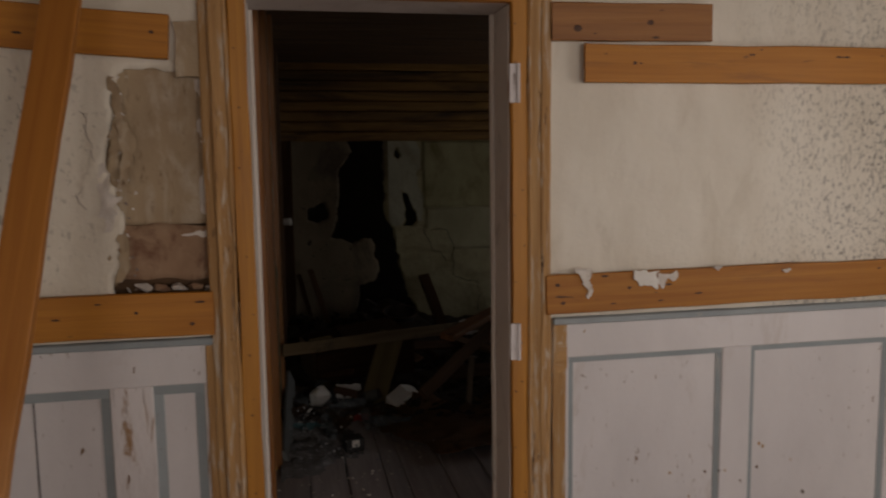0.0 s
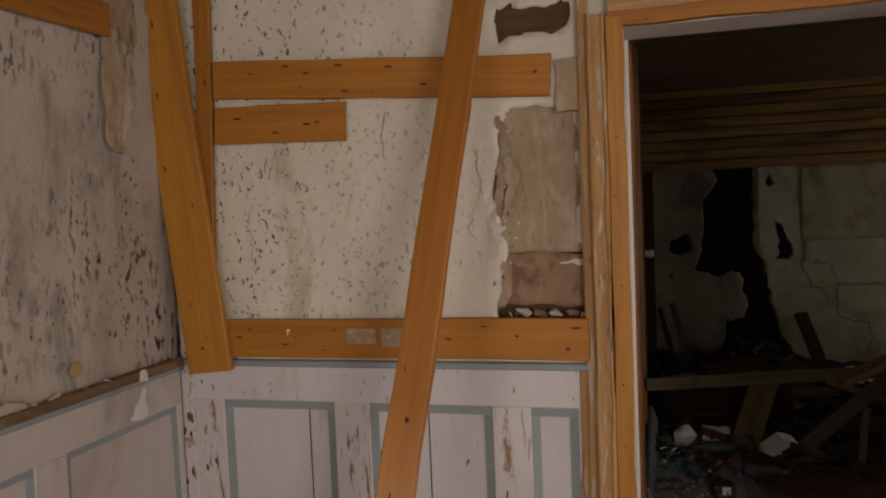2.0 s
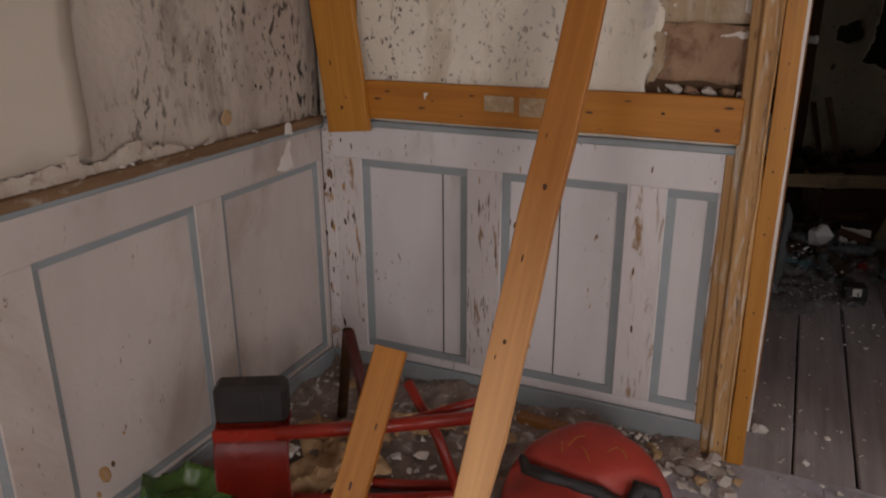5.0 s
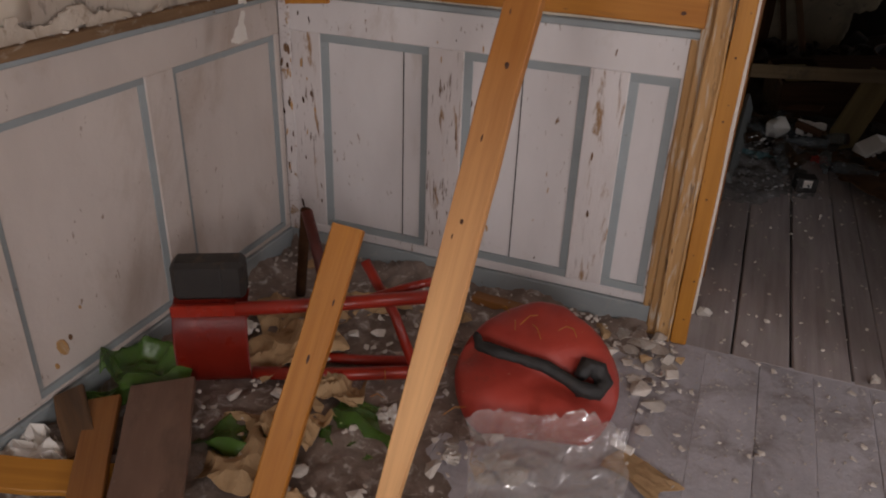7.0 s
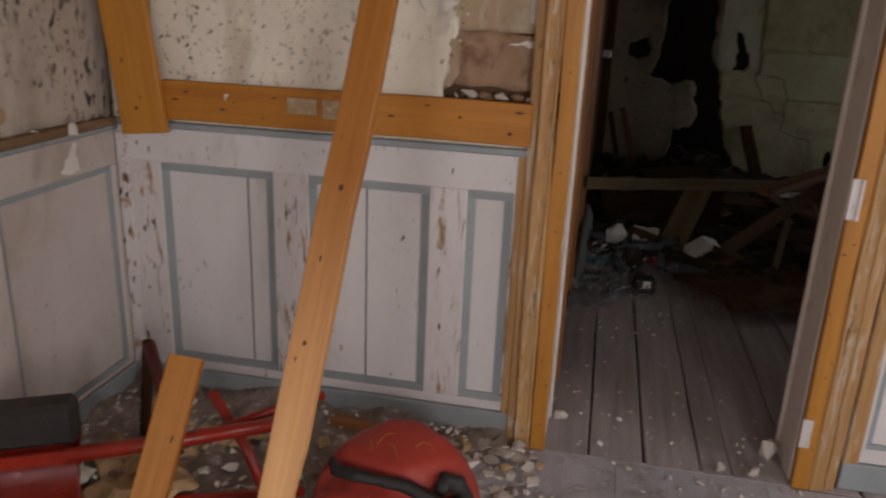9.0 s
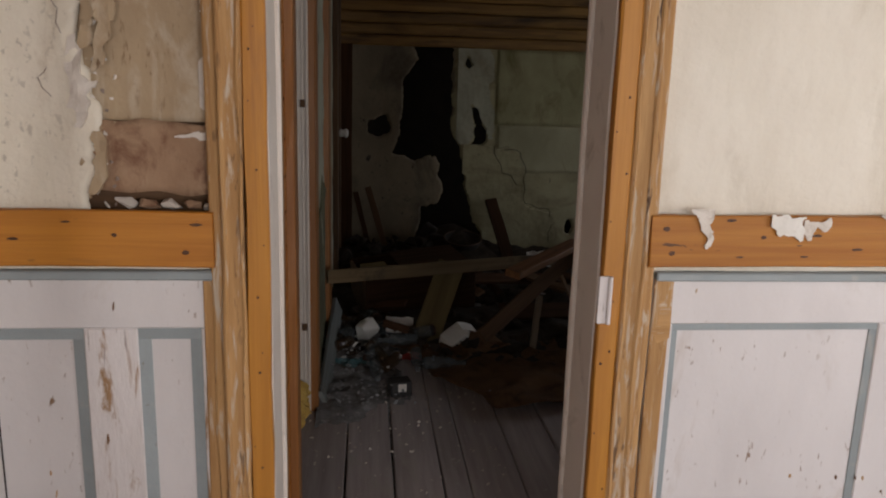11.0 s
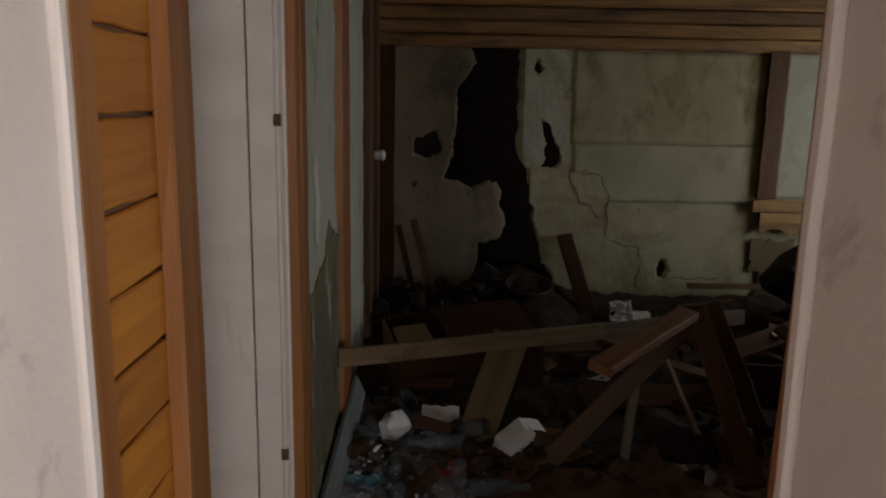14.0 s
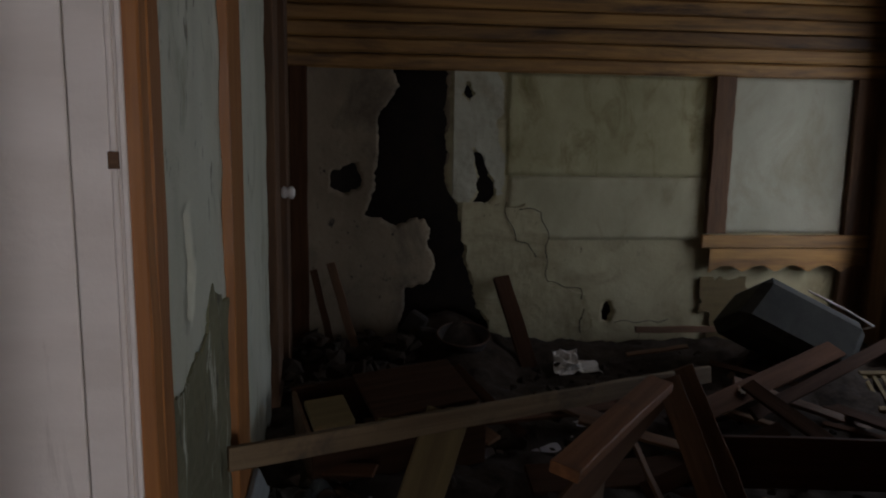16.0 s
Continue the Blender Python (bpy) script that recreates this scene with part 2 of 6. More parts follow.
BLACK = mat("black_rubber", (0.018, 0.017, 0.017), (0.035, 0.032, 0.03), 0.6, (20, 20, 20), 4, bump=0.4, bump_scale=90)
DARKSEAT = mat("dark_seat", (0.026, 0.022, 0.019), (0.018, 0.015, 0.013), 0.55, (10, 10, 10), 4, (0.09, 0.06, 0.035), 14.0, (0.6, 0.75), bump=0.3)
GREYCLOTH = mat("grey_cloth", (0.06, 0.06, 0.052), (0.042, 0.042, 0.037), 0.9, (5, 5, 5), 5, (0.03, 0.03, 0.027), 4.0, (0.5, 0.75), bump=0.2, spec=0.2)
OLIVE = mat("olive_panel", (0.16, 0.115, 0.042), (0.11, 0.078, 0.03), 0.8, (1.5, 20, 20), 4, (0.07, 0.05, 0.02), 5.0, (0.6, 0.8), bump=0.2, tint=0.15)
IRON = mat("rusty_iron", (0.10, 0.055, 0.035), (0.06, 0.035, 0.024), 0.7, (20, 20, 20), 5, (0.30, 0.26, 0.22), 26.0, (0.6, 0.72), bump=0.4, metal=0.4)
INSUL = mat("yellow_wool", (0.62, 0.42, 0.11), (0.48, 0.31, 0.08), 0.95, (18, 18, 18), 6, bump=0.9, bump_scale=60)
TEAL = mat("teal_plastic", (0.10, 0.20, 0.22), (0.07, 0.15, 0.17), 0.45, (9, 9, 9), 4)
FADED = mat("faded_paper", (0.42, 0.30, 0.18), (0.33, 0.22, 0.12), 0.9, (30, 30, 30), 5, (0.50, 0.40, 0.28), 40.0, (0.5, 0.7), bump=0.2)
DULLBOARD = mat("dull_brown_board", (0.205, 0.120, 0.082), (0.150, 0.085, 0.058), 0.65, (3, 12, 12), 6, (0.11, 0.065, 0.045), (3, 7, 7), (0.52, 0.72), (0.30, 0.23, 0.18), (50, 50, 50), (0.68, 0.73), 0.25, (8, 90, 90), 0.05)
CERAMIC = mat("white_porcelain", (0.75, 0.74, 0.70), (0.68, 0.66, 0.62), 0.3, (12, 12, 12), 3, (0.42, 0.36, 0.28), 16.0, (0.6, 0.75), bump=0.05)


def clear(name, colour, rough=0.12, alpha=0.5, ior=1.45):
    m = bpy.data.materials.new(name)
    m.use_nodes = True
    b = m.node_tree.nodes["Principled BSDF"]
    b.inputs["Base Color"].default_value = (*colour, 1)
    b.inputs["Roughness"].default_value = rough
    b.inputs["IOR"].default_value = ior
    b.inputs["Alpha"].default_value = alpha
    return m


CLEARBAG = bpy.data.materials.new("clear_plastic")
CLEARBAG.use_nodes = True
nt = CLEARBAG.node_tree
film = nt.nodes["Principled BSDF"]
film.inputs["Base Color"].default_value, film.inputs["Roughness"].default_value = (0.9, 0.89, 0.89, 1), 0.22
clear_bsdf, gloss = nt.nodes.new("ShaderNodeBsdfTransparent"), nt.nodes.new("ShaderNodeBsdfGlossy")
gloss.inputs["Roughness"].default_value = 0.13
m1, m2 = nt.nodes.new("ShaderNodeMixShader"), nt.nodes.new("ShaderNodeMixShader")
m1.inputs[0].default_value = 0.13
nt.links.new(clear_bsdf.outputs[0], m1.inputs[1])
nt.links.new(film.outputs[0], m1.inputs[2])
m2.inputs[0].default_value = 0.13
nt.links.new(m1.outputs[0], m2.inputs[1])
nt.links.new(gloss.outputs[0], m2.inputs[2])
nt.links.new(m2.outputs[0], nt.nodes["Material Output"].inputs["Surface"])
wrinkle, crease = nt.nodes.new("ShaderNodeTexNoise"), nt.nodes.new("ShaderNodeBump")
wrinkle.inputs["Scale"].default_value, wrinkle.inputs["Detail"].default_value, wrinkle.inputs["Distortion"].default_value = 16, 2.5, 1.2
where = nt.nodes.new("ShaderNodeTexCoord")
nt.links.new(where.outputs["Object"], wrinkle.inputs["Vector"])
crease.inputs["Strength"].default_value, crease.inputs["Distance"].default_value = 0.9, 0.02
nt.links.new(wrinkle.outputs["Fac"], crease.inputs["Height"])
for n in (film, gloss):
    nt.links.new(crease.outputs[0], n.inputs["Normal"])
GREENBAG = clear("green_plastic", (0.085, 0.175, 0.03), 0.3, 0.66)
BOTTLE = clear("bottle_glass", (0.15, 0.17, 0.18), 0.12, 0.45)
BROWN_GLASS = clear("brown_glass", (0.05, 0.028, 0.014), 0.08, 0.7)
PANE = clear("window_glass", (0.85, 0.90, 0.90), 0.06, 0.10)


# ---- builders ----
def part(name, bm, material, parent=None, label="", smooth=False):
    me = bpy.data.meshes.new(name)
    bm.normal_update()
    bm.to_mesh(me)
    bm.free()
    if smooth:
        me.polygons.foreach_set("use_smooth", [True] * len(me.polygons))
    me.materials.append(material)
    ob = new(name, me)
    if parent:
        ob.parent = parent
    if label:
        ob["label"] = label
    return ob


def thing(name, label, category, at=(0, 0, 0), group="", kind="", m=None):
    ob = new(name)
    ob.matrix_basis = m if m else Matrix.Translation(at)
    return tagged(ob, label, category, group, kind)


def block(x0, x1, y0, y1, z0, z1, bevel=0.0, bm=None):
    bm = bm or bmesh.new()
    vs = [bm.verts.new((x, y, z)) for x in (x0, x1) for y in (y0, y1) for z in (z0, z1)]
    fs = [bm.faces.new([vs[i] for i in f]) for f in ((0, 1, 3, 2), (4, 6, 7, 5), (0, 4, 5, 1), (2, 3, 7, 6), (0, 2, 6, 4), (1, 5, 7, 3))]
    if bevel:
        es = list({e for f in fs for e in f.edges})
        bmesh.ops.bevel(bm, geom=es, offset=bevel, segments=1, affect="EDGES")
    return bm


def plank_mesh(length, width, thick, seed=0, cuts=6, wobble=0.0025, bevel=0.003, bow=0.0):
    """A sawn board along x, centred on y and z, with uneven arrises and blunt ends."""
    rng = random.Random(seed)
    bm = bmesh.new()
    rings = []
    b = bevel
    prof = [(-width / 2 + b, -thick / 2), (width / 2 - b, -thick / 2), (width / 2, -thick / 2 + b), (width / 2, thick / 2 - b),
            (width / 2 - b, thick / 2), (-width / 2 + b, thick / 2), (-width / 2, thick / 2 - b), (-width / 2, -thick / 2 + b)]
    for i in range(cuts + 1):
        s = i / cuts
        skew = rng.uniform(-wobble, wobble)
        ring = []
        for y, z in prof:
            end = (rng.uniform(-wobble, wobble) if i in (0, cuts) else 0)
            ring.append(bm.verts.new((length * (s - 0.5) + end, y + skew + rng.uniform(-wobble, wobble) * 0.4, z + bow * math.sin(math.pi * s) + rng.uniform(-wobble, wobble) * 0.25)))
        rings.append(ring)
    for a, c in zip(rings, rings[1:]):
        for k in range(8):
            bm.faces.new((a[k], a[(k + 1) % 8], c[(k + 1) % 8], c[k]))
    bm.faces.new(list(reversed(rings[0])))
    bm.faces.new(rings[-1])
    return bm


def between(a, c, up=(0, 0, 1)):
    """A pose whose x runs from a to c, at their middle; z is as near to up as can be."""
    a, c = Vector(a), Vector(c)
    x = (c - a).normalized()
    z = Vector(up)
    z = (z - x * z.dot(x)).normalized()
    y = z.cross(x)
    m = Matrix((x, y, z)).transposed().to_4x4()
    m.translation = (a + c) / 2
    return m


SEED = [0]


def plank(name, a, c, width, thick, material, label, category="plank", up=(0, 0, 1), group="", bow=0.0, knots=()):
    """A loose or nailed board from a to c; up is the way its broad face looks."""
    SEED[0] += 1
    length = (Vector(c) - Vector(a)).length
    ob = part(name, plank_mesh(length, width, thick, SEED[0], max(5, int(length * 6)), bow=bow), material)
    ob.matrix_basis = between(a, c, up)
    tagged(ob, label, category, group)
    if name == "wall_board":
        r2 = random.Random(SEED[0] * 7)
        knots = list(knots) + [(r2.uniform(0.02, 0.98), r2.uniform(-0.42, 0.42) * width, r2.choice((0.004, 0.006, 0.0079, 0.0079))) for _ in range(int(2 + 3 * length))]
    for s, y, r in knots:
        k = part("knot", disc(r * (0.72 if r > 0.008 else 1.9), 0.0010, 9, SEED[0] + int(s * 97), 0.75 if r > 0.008 else 0.26), KNOT, ob)
        k.matrix_basis = pose((s - 0.5) * length, y, thick / 2 + 0.0004)
    return ob


def disc(r, h, n=10, seed=0, squash=1.0):
    rng = random.Random(seed)
    bm = bmesh.new()
    low, high = [], []
    for i in range(n):
        a = 2 * math.pi * i / n
        q = r * rng.uniform(0.85, 1.1)
        low.append(bm.verts.new((q * math.cos(a), squash * q * math.sin(a), 0)))
        high.append(bm.verts.new((0.8 * q * math.cos(a), squash * 0.8 * q * math.sin(a), h)))
    for i in range(n):
        bm.faces.new((low[i], low[(i + 1) % n], high[(i + 1) % n], high[i]))
    bm.faces.new(high)
    bm.faces.new(list(reversed(low)))
    return bm


def inside(u, v, poly):
    hit = False
    for (a, b), (c, d) in zip(poly, poly[1:] + poly[:1]):
        if (b > v) != (d > v) and u < (c - a) * (v - b) / (d - b) + a:
            hit = not hit
    return hit


def sheet_mesh(u0, u1, v0, v1, cell, depth, holes=(), keep=None, relief=0.003, seed=0.0, rag=0.0):
    """An upright sheet in x (along) and z, its face at y = 0 looking to -y, its back at y = depth, with ragged holes broken through it."""
    nu, nv = max(1, round((u1 - u0) / cell)), max(1, round((v1 - v0) / cell))
    bm = bmesh.new()

    def centre(i, j):
        u, v = u0 + (i + 0.5) * (u1 - u0) / nu, v0 + (j + 0.5) * (v1 - v0) / nv
        k = noise.noise_vector(Vector((u * 9, v * 9, seed))) * 0.030 + noise.noise_vector(Vector((u * 31, v * 31, seed))) * 0.013
        return u + k.x, v + k.y

    solid = {}
    for i in range(nu):
        for j in range(nv):
            u, v = centre(i, j)
            solid[i, j] = not any(inside(u, v, h) for h in holes) and (keep is None or inside(u, v, keep))
    front, back = {}, {}

    def vert(store, i, j, y):
        if (i, j) not in store:
            u, v = u0 + i * (u1 - u0) / nu, v0 + j * (v1 - v0) / nv
            inner = 0 < i < nu and 0 < j < nv
            k = noise.noise_vector(Vector((u * 47, v * 47, seed + 3))) * (cell * 0.45 if inner else 0)
            if rag and not inner:
                k = k + noise.noise_vector(Vector((u * 14, v * 14, seed + 5))) * rag
            bumpy = noise.noise(Vector((u * 7, v * 7, seed))) * relief + noise.noise(Vector((u * 30, v * 30, seed))) * relief * 0.4
            store[i, j] = bm.verts.new((u + k.x, y + (bumpy if y == 0 else 0), v + k.y))
        return store[i, j]

    near = {}
    for (i, j), s in solid.items():
        if not s:
            continue
        bm.faces.new([vert(front, *q, 0) for q in ((i, j), (i + 1, j), (i + 1, j + 1), (i, j + 1))])
        for (di, dj), (p, q) in (((-1, 0), ((i, j + 1), (i, j))), ((1, 0), ((i + 1, j), (i + 1, j + 1))), ((0, -1), ((i, j), (i + 1, j))), ((0, 1), ((i + 1, j + 1), (i, j + 1)))):
            if not solid.get((i + di, j + dj), False):
                bm.faces.new([vert(front, *q, 0), vert(front, *p, 0), vert(back, *p, depth), vert(back, *q, depth)])
                near.setdefault(p, set()).add(q)
                near.setdefault(q, set()).add(p)
    for _ in range(2):
        step = {}
        for k, others in near.items():
            if len(others) == 2 and 0 < k[0] < nu and 0 < k[1] < nv:
                a, c = (front[o].co for o in others)
                step[k] = (a + c) * 0.25 - front[k].co * 0.5
        for k, d in step.items():
            front[k].co += Vector((d.x, 0, d.z))
            back[k].co += Vector((d.x, 0, d.z))
    for k in near:
        if 0 < k[0] < nu and 0 < k[1] < nv:
            d = noise.noise_vector(Vector((k[0] * 1.7, k[1] * 1.7, seed + 9))) * cell * 0.75
            front[k].co += Vector((d.x, 0, d.z))
            back[k].co += Vector((d.x, 0, d.z))
    return bm


def chunk_mesh(r, seed, flat=0.6, n=14):
    rng = random.Random(seed)
    bm = bmesh.new()
    for _ in range(n):
        v = Vector((rng.gauss(0, 1), rng.gauss(0, 1), rng.gauss(0, 1))).normalized() * r * rng.uniform(0.7, 1.1)
        bm.verts.new((v.x, v.y * rng.uniform(0.7, 1.0), v.z * flat))
    bmesh.ops.convex_hull(bm, input=bm.verts)
    for v in [v for v in bm.verts if not v.link_faces]:
        bm.verts.remove(v)
    low = min(v.co.z for v in bm.verts)
    bmesh.ops.translate(bm, vec=(0, 0, -low), verts=bm.verts)
    return bm


def crumple_mesh(w, d, h, seed, n=12, thick=0.0015, fold=5.0, rough2=1.0):
    """A crumpled sheet of paper or film: sharp folds, closed with a thin back."""
    bm = bmesh.new()
    top = {}
    for i in range(n + 1):
        for j in range(n + 1):
            u, v = i / n - 0.5, j / n - 0.5
            p = Vector((u * fold, v * fold, seed * 3.7))
            k = noise.noise_vector(p * 0.7)
            ridge = max(0.0, 1 - 3.2 * abs(noise.noise(p + k * 0.5)))
            ridge2 = max(0.0, 1 - 3.0 * abs(noise.noise(p * 2.3 + Vector((4, 1, 0)))))
            ridge2 *= rough2
            z = h * (0.22 + 0.45 * ridge + 0.22 * ridge2 + 0.5 * noise.noise(p * 0.45))
            edge = 1 - 0.5 * max(abs(u), abs(v)) * 2
            rim = 1 + 0.25 * k.z
            top[i, j] = (w * (u * rim + 0.16 * k.x), d * (v * rim + 0.16 * k.y), max(0.002, z * (0.45 + 0.55 * edge)))
    upper = {k: bm.verts.new(c) for k, c in top.items()}
    lower = {k: bm.verts.new((c[0], c[1], c[2] - thick)) for k, c in top.items()}
    for i in range(n):
        for j in range(n):
            q = ((i, j), (i + 1, j), (i + 1, j + 1), (i, j + 1))
            bm.faces.new([upper[k] for k in q])
            bm.faces.new([lower[k] for k in reversed(q)])
    rimk = [(i, 0) for i in range(n)] + [(n, j) for j in range(n)] + [(n - i, n) for i in range(n)] + [(0, n - j) for j in range(n)]
    for a, c in zip(rimk, rimk[1:] + rimk[:1]):
        bm.faces.new((upper[a], lower[a], lower[c], upper[c]))
    return bm


def turned_mesh(profile, n=16, cap=True):
    """A body turned round z from (radius, height) pairs."""
    bm = bmesh.new()
    rings = [[bm.verts.new((r * math.cos(2 * math.pi * k / n), r * math.sin(2 * math.pi * k / n), z)) for k in range(n)] for r, z in profile]
    for a, c in zip(rings, rings[1:]):
        for k in range(n):
            bm.faces.new((a[k], a[(k + 1) % n], c[(k + 1) % n], c[k]))
    if cap:
        bm.faces.new(list(reversed(rings[0])))
        bm.faces.new(rings[-1])
    return bm


def tube_mesh(points, r, n=10):
    """A round bar along points."""
    bm = bmesh.new()
    pts = [Vector(p) for p in points]
    rings = []
    for i, p in enumerate(pts):
        d = (pts[min(i + 1, len(pts) - 1)] - pts[max(i - 1, 0)]).normalized()
        side = d.cross(Vector((0.31, 0.2, 0.93))).normalized()
        up = side.cross(d)
        rr = r[i] if isinstance(r, (list, tuple)) else r
        rings.append([bm.verts.new(p + (side * math.cos(2 * math.pi * k / n) + up * math.sin(2 * math.pi * k / n)) * rr) for k in range(n)])
    for a, c in zip(rings, rings[1:]):
        for k in range(n):
            bm.faces.new((a[k], a[(k + 1) % n], c[(k + 1) % n], c[k]))
    bm.faces.new(list(reversed(rings[0])))
    bm.faces.new(rings[-1])
    return bm


def joined(meshes):
    """Several bmeshes, each with its pose, put into one."""
    out = bmesh.new()
    for bm, m in meshes:
        bm.transform(m)
        me = bpy.data.meshes.new("tmp")
        bm.to_mesh(me)
        bm.free()
        out.from_mesh(me)
        bpy.data.meshes.remove(me)
    return out


# ---- the shell ----
XW, XE, YS, H = -1.13, 3.2, -2.0, 2.42
BY = 2.69            # face of the wall with the doorway
DX0, DX1, DZ = 0.440, 1.237, 2.028
FX, FY = 4.06, 7.19  # east and north faces of the back room
LX = 0.447           # west face of the back room

wn = thing("wall_north", "old partition wall with a stripped doorway", "wall", kind="structure")
part("wall_body", block(XW - 0.2, DX0 - 0.022, BY + 0.05, 2.87, 0, H), OLDWOOD, wn)
part("wall_body", block(DX1 + 0.022, XE + 0.2, BY + 0.05, 2.87, 0, H), OLDWOOD, wn)
part("wall_body", block(DX0 - 0.022, DX1 + 0.022, BY + 0.05, 2.87, DZ + 0.022, H), OLDWOOD, wn)

ROT = [[(0.03, 1.10), (0.075, 1.32), (0.055, 1.45), (0.02, 1.56), (0.06, 1.75), (0.075, 1.815), (0.30, 1.83), (0.42, 1.83), (0.42, 1.10)],
       [(0.05, 2.01), (0.12, 2.05), (0.22, 2.02), (0.30, 2.05), (0.27, 2.14), (0.06, 2.13)]]
s = part("plaster", sheet_mesh(XW, DX0 - 0.03, 1.0, H, 0.02, 0.02, ROT, seed=2.0, relief=0.007), PLASTER, wn, "cream plaster, speckled and broken away beside the casing", True)
s.location.y = BY
s = part("plaster", sheet_mesh(DX1 + 0.03, XE, 1.0, H, 0.02, 0.02, seed=5.0, relief=0.008), MOULDY, wn, "cream plaster stained with black mould", True)
s.location.y = BY
s = part("plaster", sheet_mesh(DX0 - 0.03, DX1 + 0.03, DZ + 0.05, H, 0.04, 0.02, seed=6.0), PLASTER, wn, smooth=True)
s.location.y = BY
s = part("bare_board", sheet_mesh(0.0, 0.42, 1.365, 1.86, 0.02, 0.01, seed=8.0, relief=0.005), BROWN, wn, "bare brown board where plaster has fallen", True)
s.location.y = BY + 0.022
s = part("bare_board", sheet_mesh(0.0, 0.42, 1.20, 1.362, 0.02, 0.01, seed=9.0, relief=0.005, rag=0.012), PINKISH, wn, "rust-red bare board", True)
s.location.y = BY + 0.014
s = part("bare_board", sheet_mesh(0.0, 0.42, 1.98, 2.16, 0.02, 0.01, seed=10.0, relief=0.008), OLDWOOD, wn)
s.location.y = BY + 0.022
for i in range(5):
    k = part("broken_lath", chunk_mesh(0.03, 40 + i, 0.45), PINKISH if i % 2 else CHALK, wn)
    k.matrix_basis = pose(0.11 + i * 0.05, BY + 0.005, 1.165, 10, 12, 40 * i)
for i in range(26):
    rng = random.Random(i)
    k = part("plaster_flake", chunk_mesh(rng.uniform(0.006, 0.016), 90 + i, 0.4, 8), CHALK, wn)
    z = 1.12 + i * 0.027
    k.matrix_basis = pose(0.045 + rng.uniform(-0.02, 0.03), BY + 0.008, z, 90, rng.uniform(0, 360), 0)
# torn paper curling along the broken edge
for i, (z0, z1, u) in enumerate(((1.18, 1.36, 0.055), (1.34, 1.58, 0.035), (1.52, 1.80, 0.060), (1.46, 1.70, 0.085))):
    k = part("torn_paper", sheet_mesh(u - 0.026, u + 0.026, z0, z1, 0.009, 0.003, keep=[(u - 0.022, z0), (u + 0.012, z0 + 0.04), (u + 0.026, (z0 + z1) / 2), (u + 0.006, z1), (u - 0.012, z1 - 0.03), (u - 0.018, (z0 + z1) / 2)], seed=15.0 + i, relief=0.016, rag=0.02), (BROWN, CHALK, BROWN, BROWN)[i], wn, "curled strip of torn wallpaper")
    k.location.y = BY - 0.004
for i in range(40):
    rng = random.Random(700 + i)
    u, z = rng.uniform(0.02, 0.11), rng.uniform(1.17, 1.83)
    k = part("torn_crumb", chunk_mesh(rng.uniform(0.004, 0.012), 720 + i, 0.35, 7), (BROWN, CHALK, SOIL)[i % 3], wn)
    k.matrix_basis = pose(u, BY + 0.004, z, 90, rng.uniform(0, 360), 0)
# hairline cracks in the plaster
for i in range(7):
    rng = random.Random(760 + i)
    u, z = rng.uniform(-0.85, 0.0), rng.uniform(1.25, 1.7)
    pts = [(u, BY - 0.0015, z)]
    for _ in range(9):
        u, z = u + rng.uniform(-0.012, 0.014), z + rng.uniform(0.004, 0.026)
        pts.append((u, BY - 0.0015, z))
    part("crack", tube_mesh(pts, 0.0011, 5), SOIL, wn)
# flaking lime along the casing
s = part("lime_edge", sheet_mesh(0.285, 0.325, 1.36, 1.80, 0.01, 0.008, keep=[(0.30, 1.36), (0.275, 1.45), (0.295, 1.55), (0.30, 1.7), (0.29, 1.8), (0.33, 1.8), (0.33, 1.36)], seed=12.0), CHALK, wn)
s.location.y = BY + 0.012
s = part("lime_edge", sheet_mesh(0.205, 0.335, 1.315, 1.365, 0.005, 0.008, keep=[(0.21, 1.343), (0.25, 1.337), (0.29, 1.330), (0.33, 1.325), (0.33, 1.36), (0.30, 1.356), (0.26, 1.352)], seed=14.0, relief=0.006), CHALK, wn)
s.location.y = BY + 0.006

ww = thing("wall_west", "damp plaster wall blackened by mould above a painted dado", "wall", kind="structure")
part("wall_body", block(XW - 0.25, XW - 0.05, YS - 0.2, 2.87, 0, H), OLDWOOD, ww)
s = part("plaster", sheet_mesh(-2.70, 0.55, 1.0, H, 0.03, 0.03, [[(-0.40, 1.72), (-0.37, 1.77), (-0.345, 2.3), (-0.44, 2.3), (-0.43, 1.74)]], seed=20.0, relief=0.010), DAMP, ww, "grey damp plaster with black mould", True)
s.matrix_basis = Matrix(((0, -1, 0, XW - 0.006), (1, 0, 0, 2.15), (0, 0, 1, 0), (0, 0, 0, 1)))
s = part("old_lining", sheet_mesh(1.4, 2.66, 1.6, 2.4, 0.04, 0.01, seed=24.0), BROWN, ww)
s.matrix_basis = Matrix(((0, -1, 0, XW - 0.034), (1, 0, 0, 0), (0, 0, 1, 0), (0, 0, 0, 1)))
s = part("wall_sheet", sheet_mesh(-1.9, 1.655, 1.075, H, 0.05, 0.012, seed=22.0, relief=0.004), SHEET, ww, "smooth cream wall sheet with a straight edge", True)
s.matrix_basis = Matrix(((0, -1, 0, XW + 0.012), (1, 0, 0, 0), (0, 0, 1, 0), (0, 0, 0, 1)))

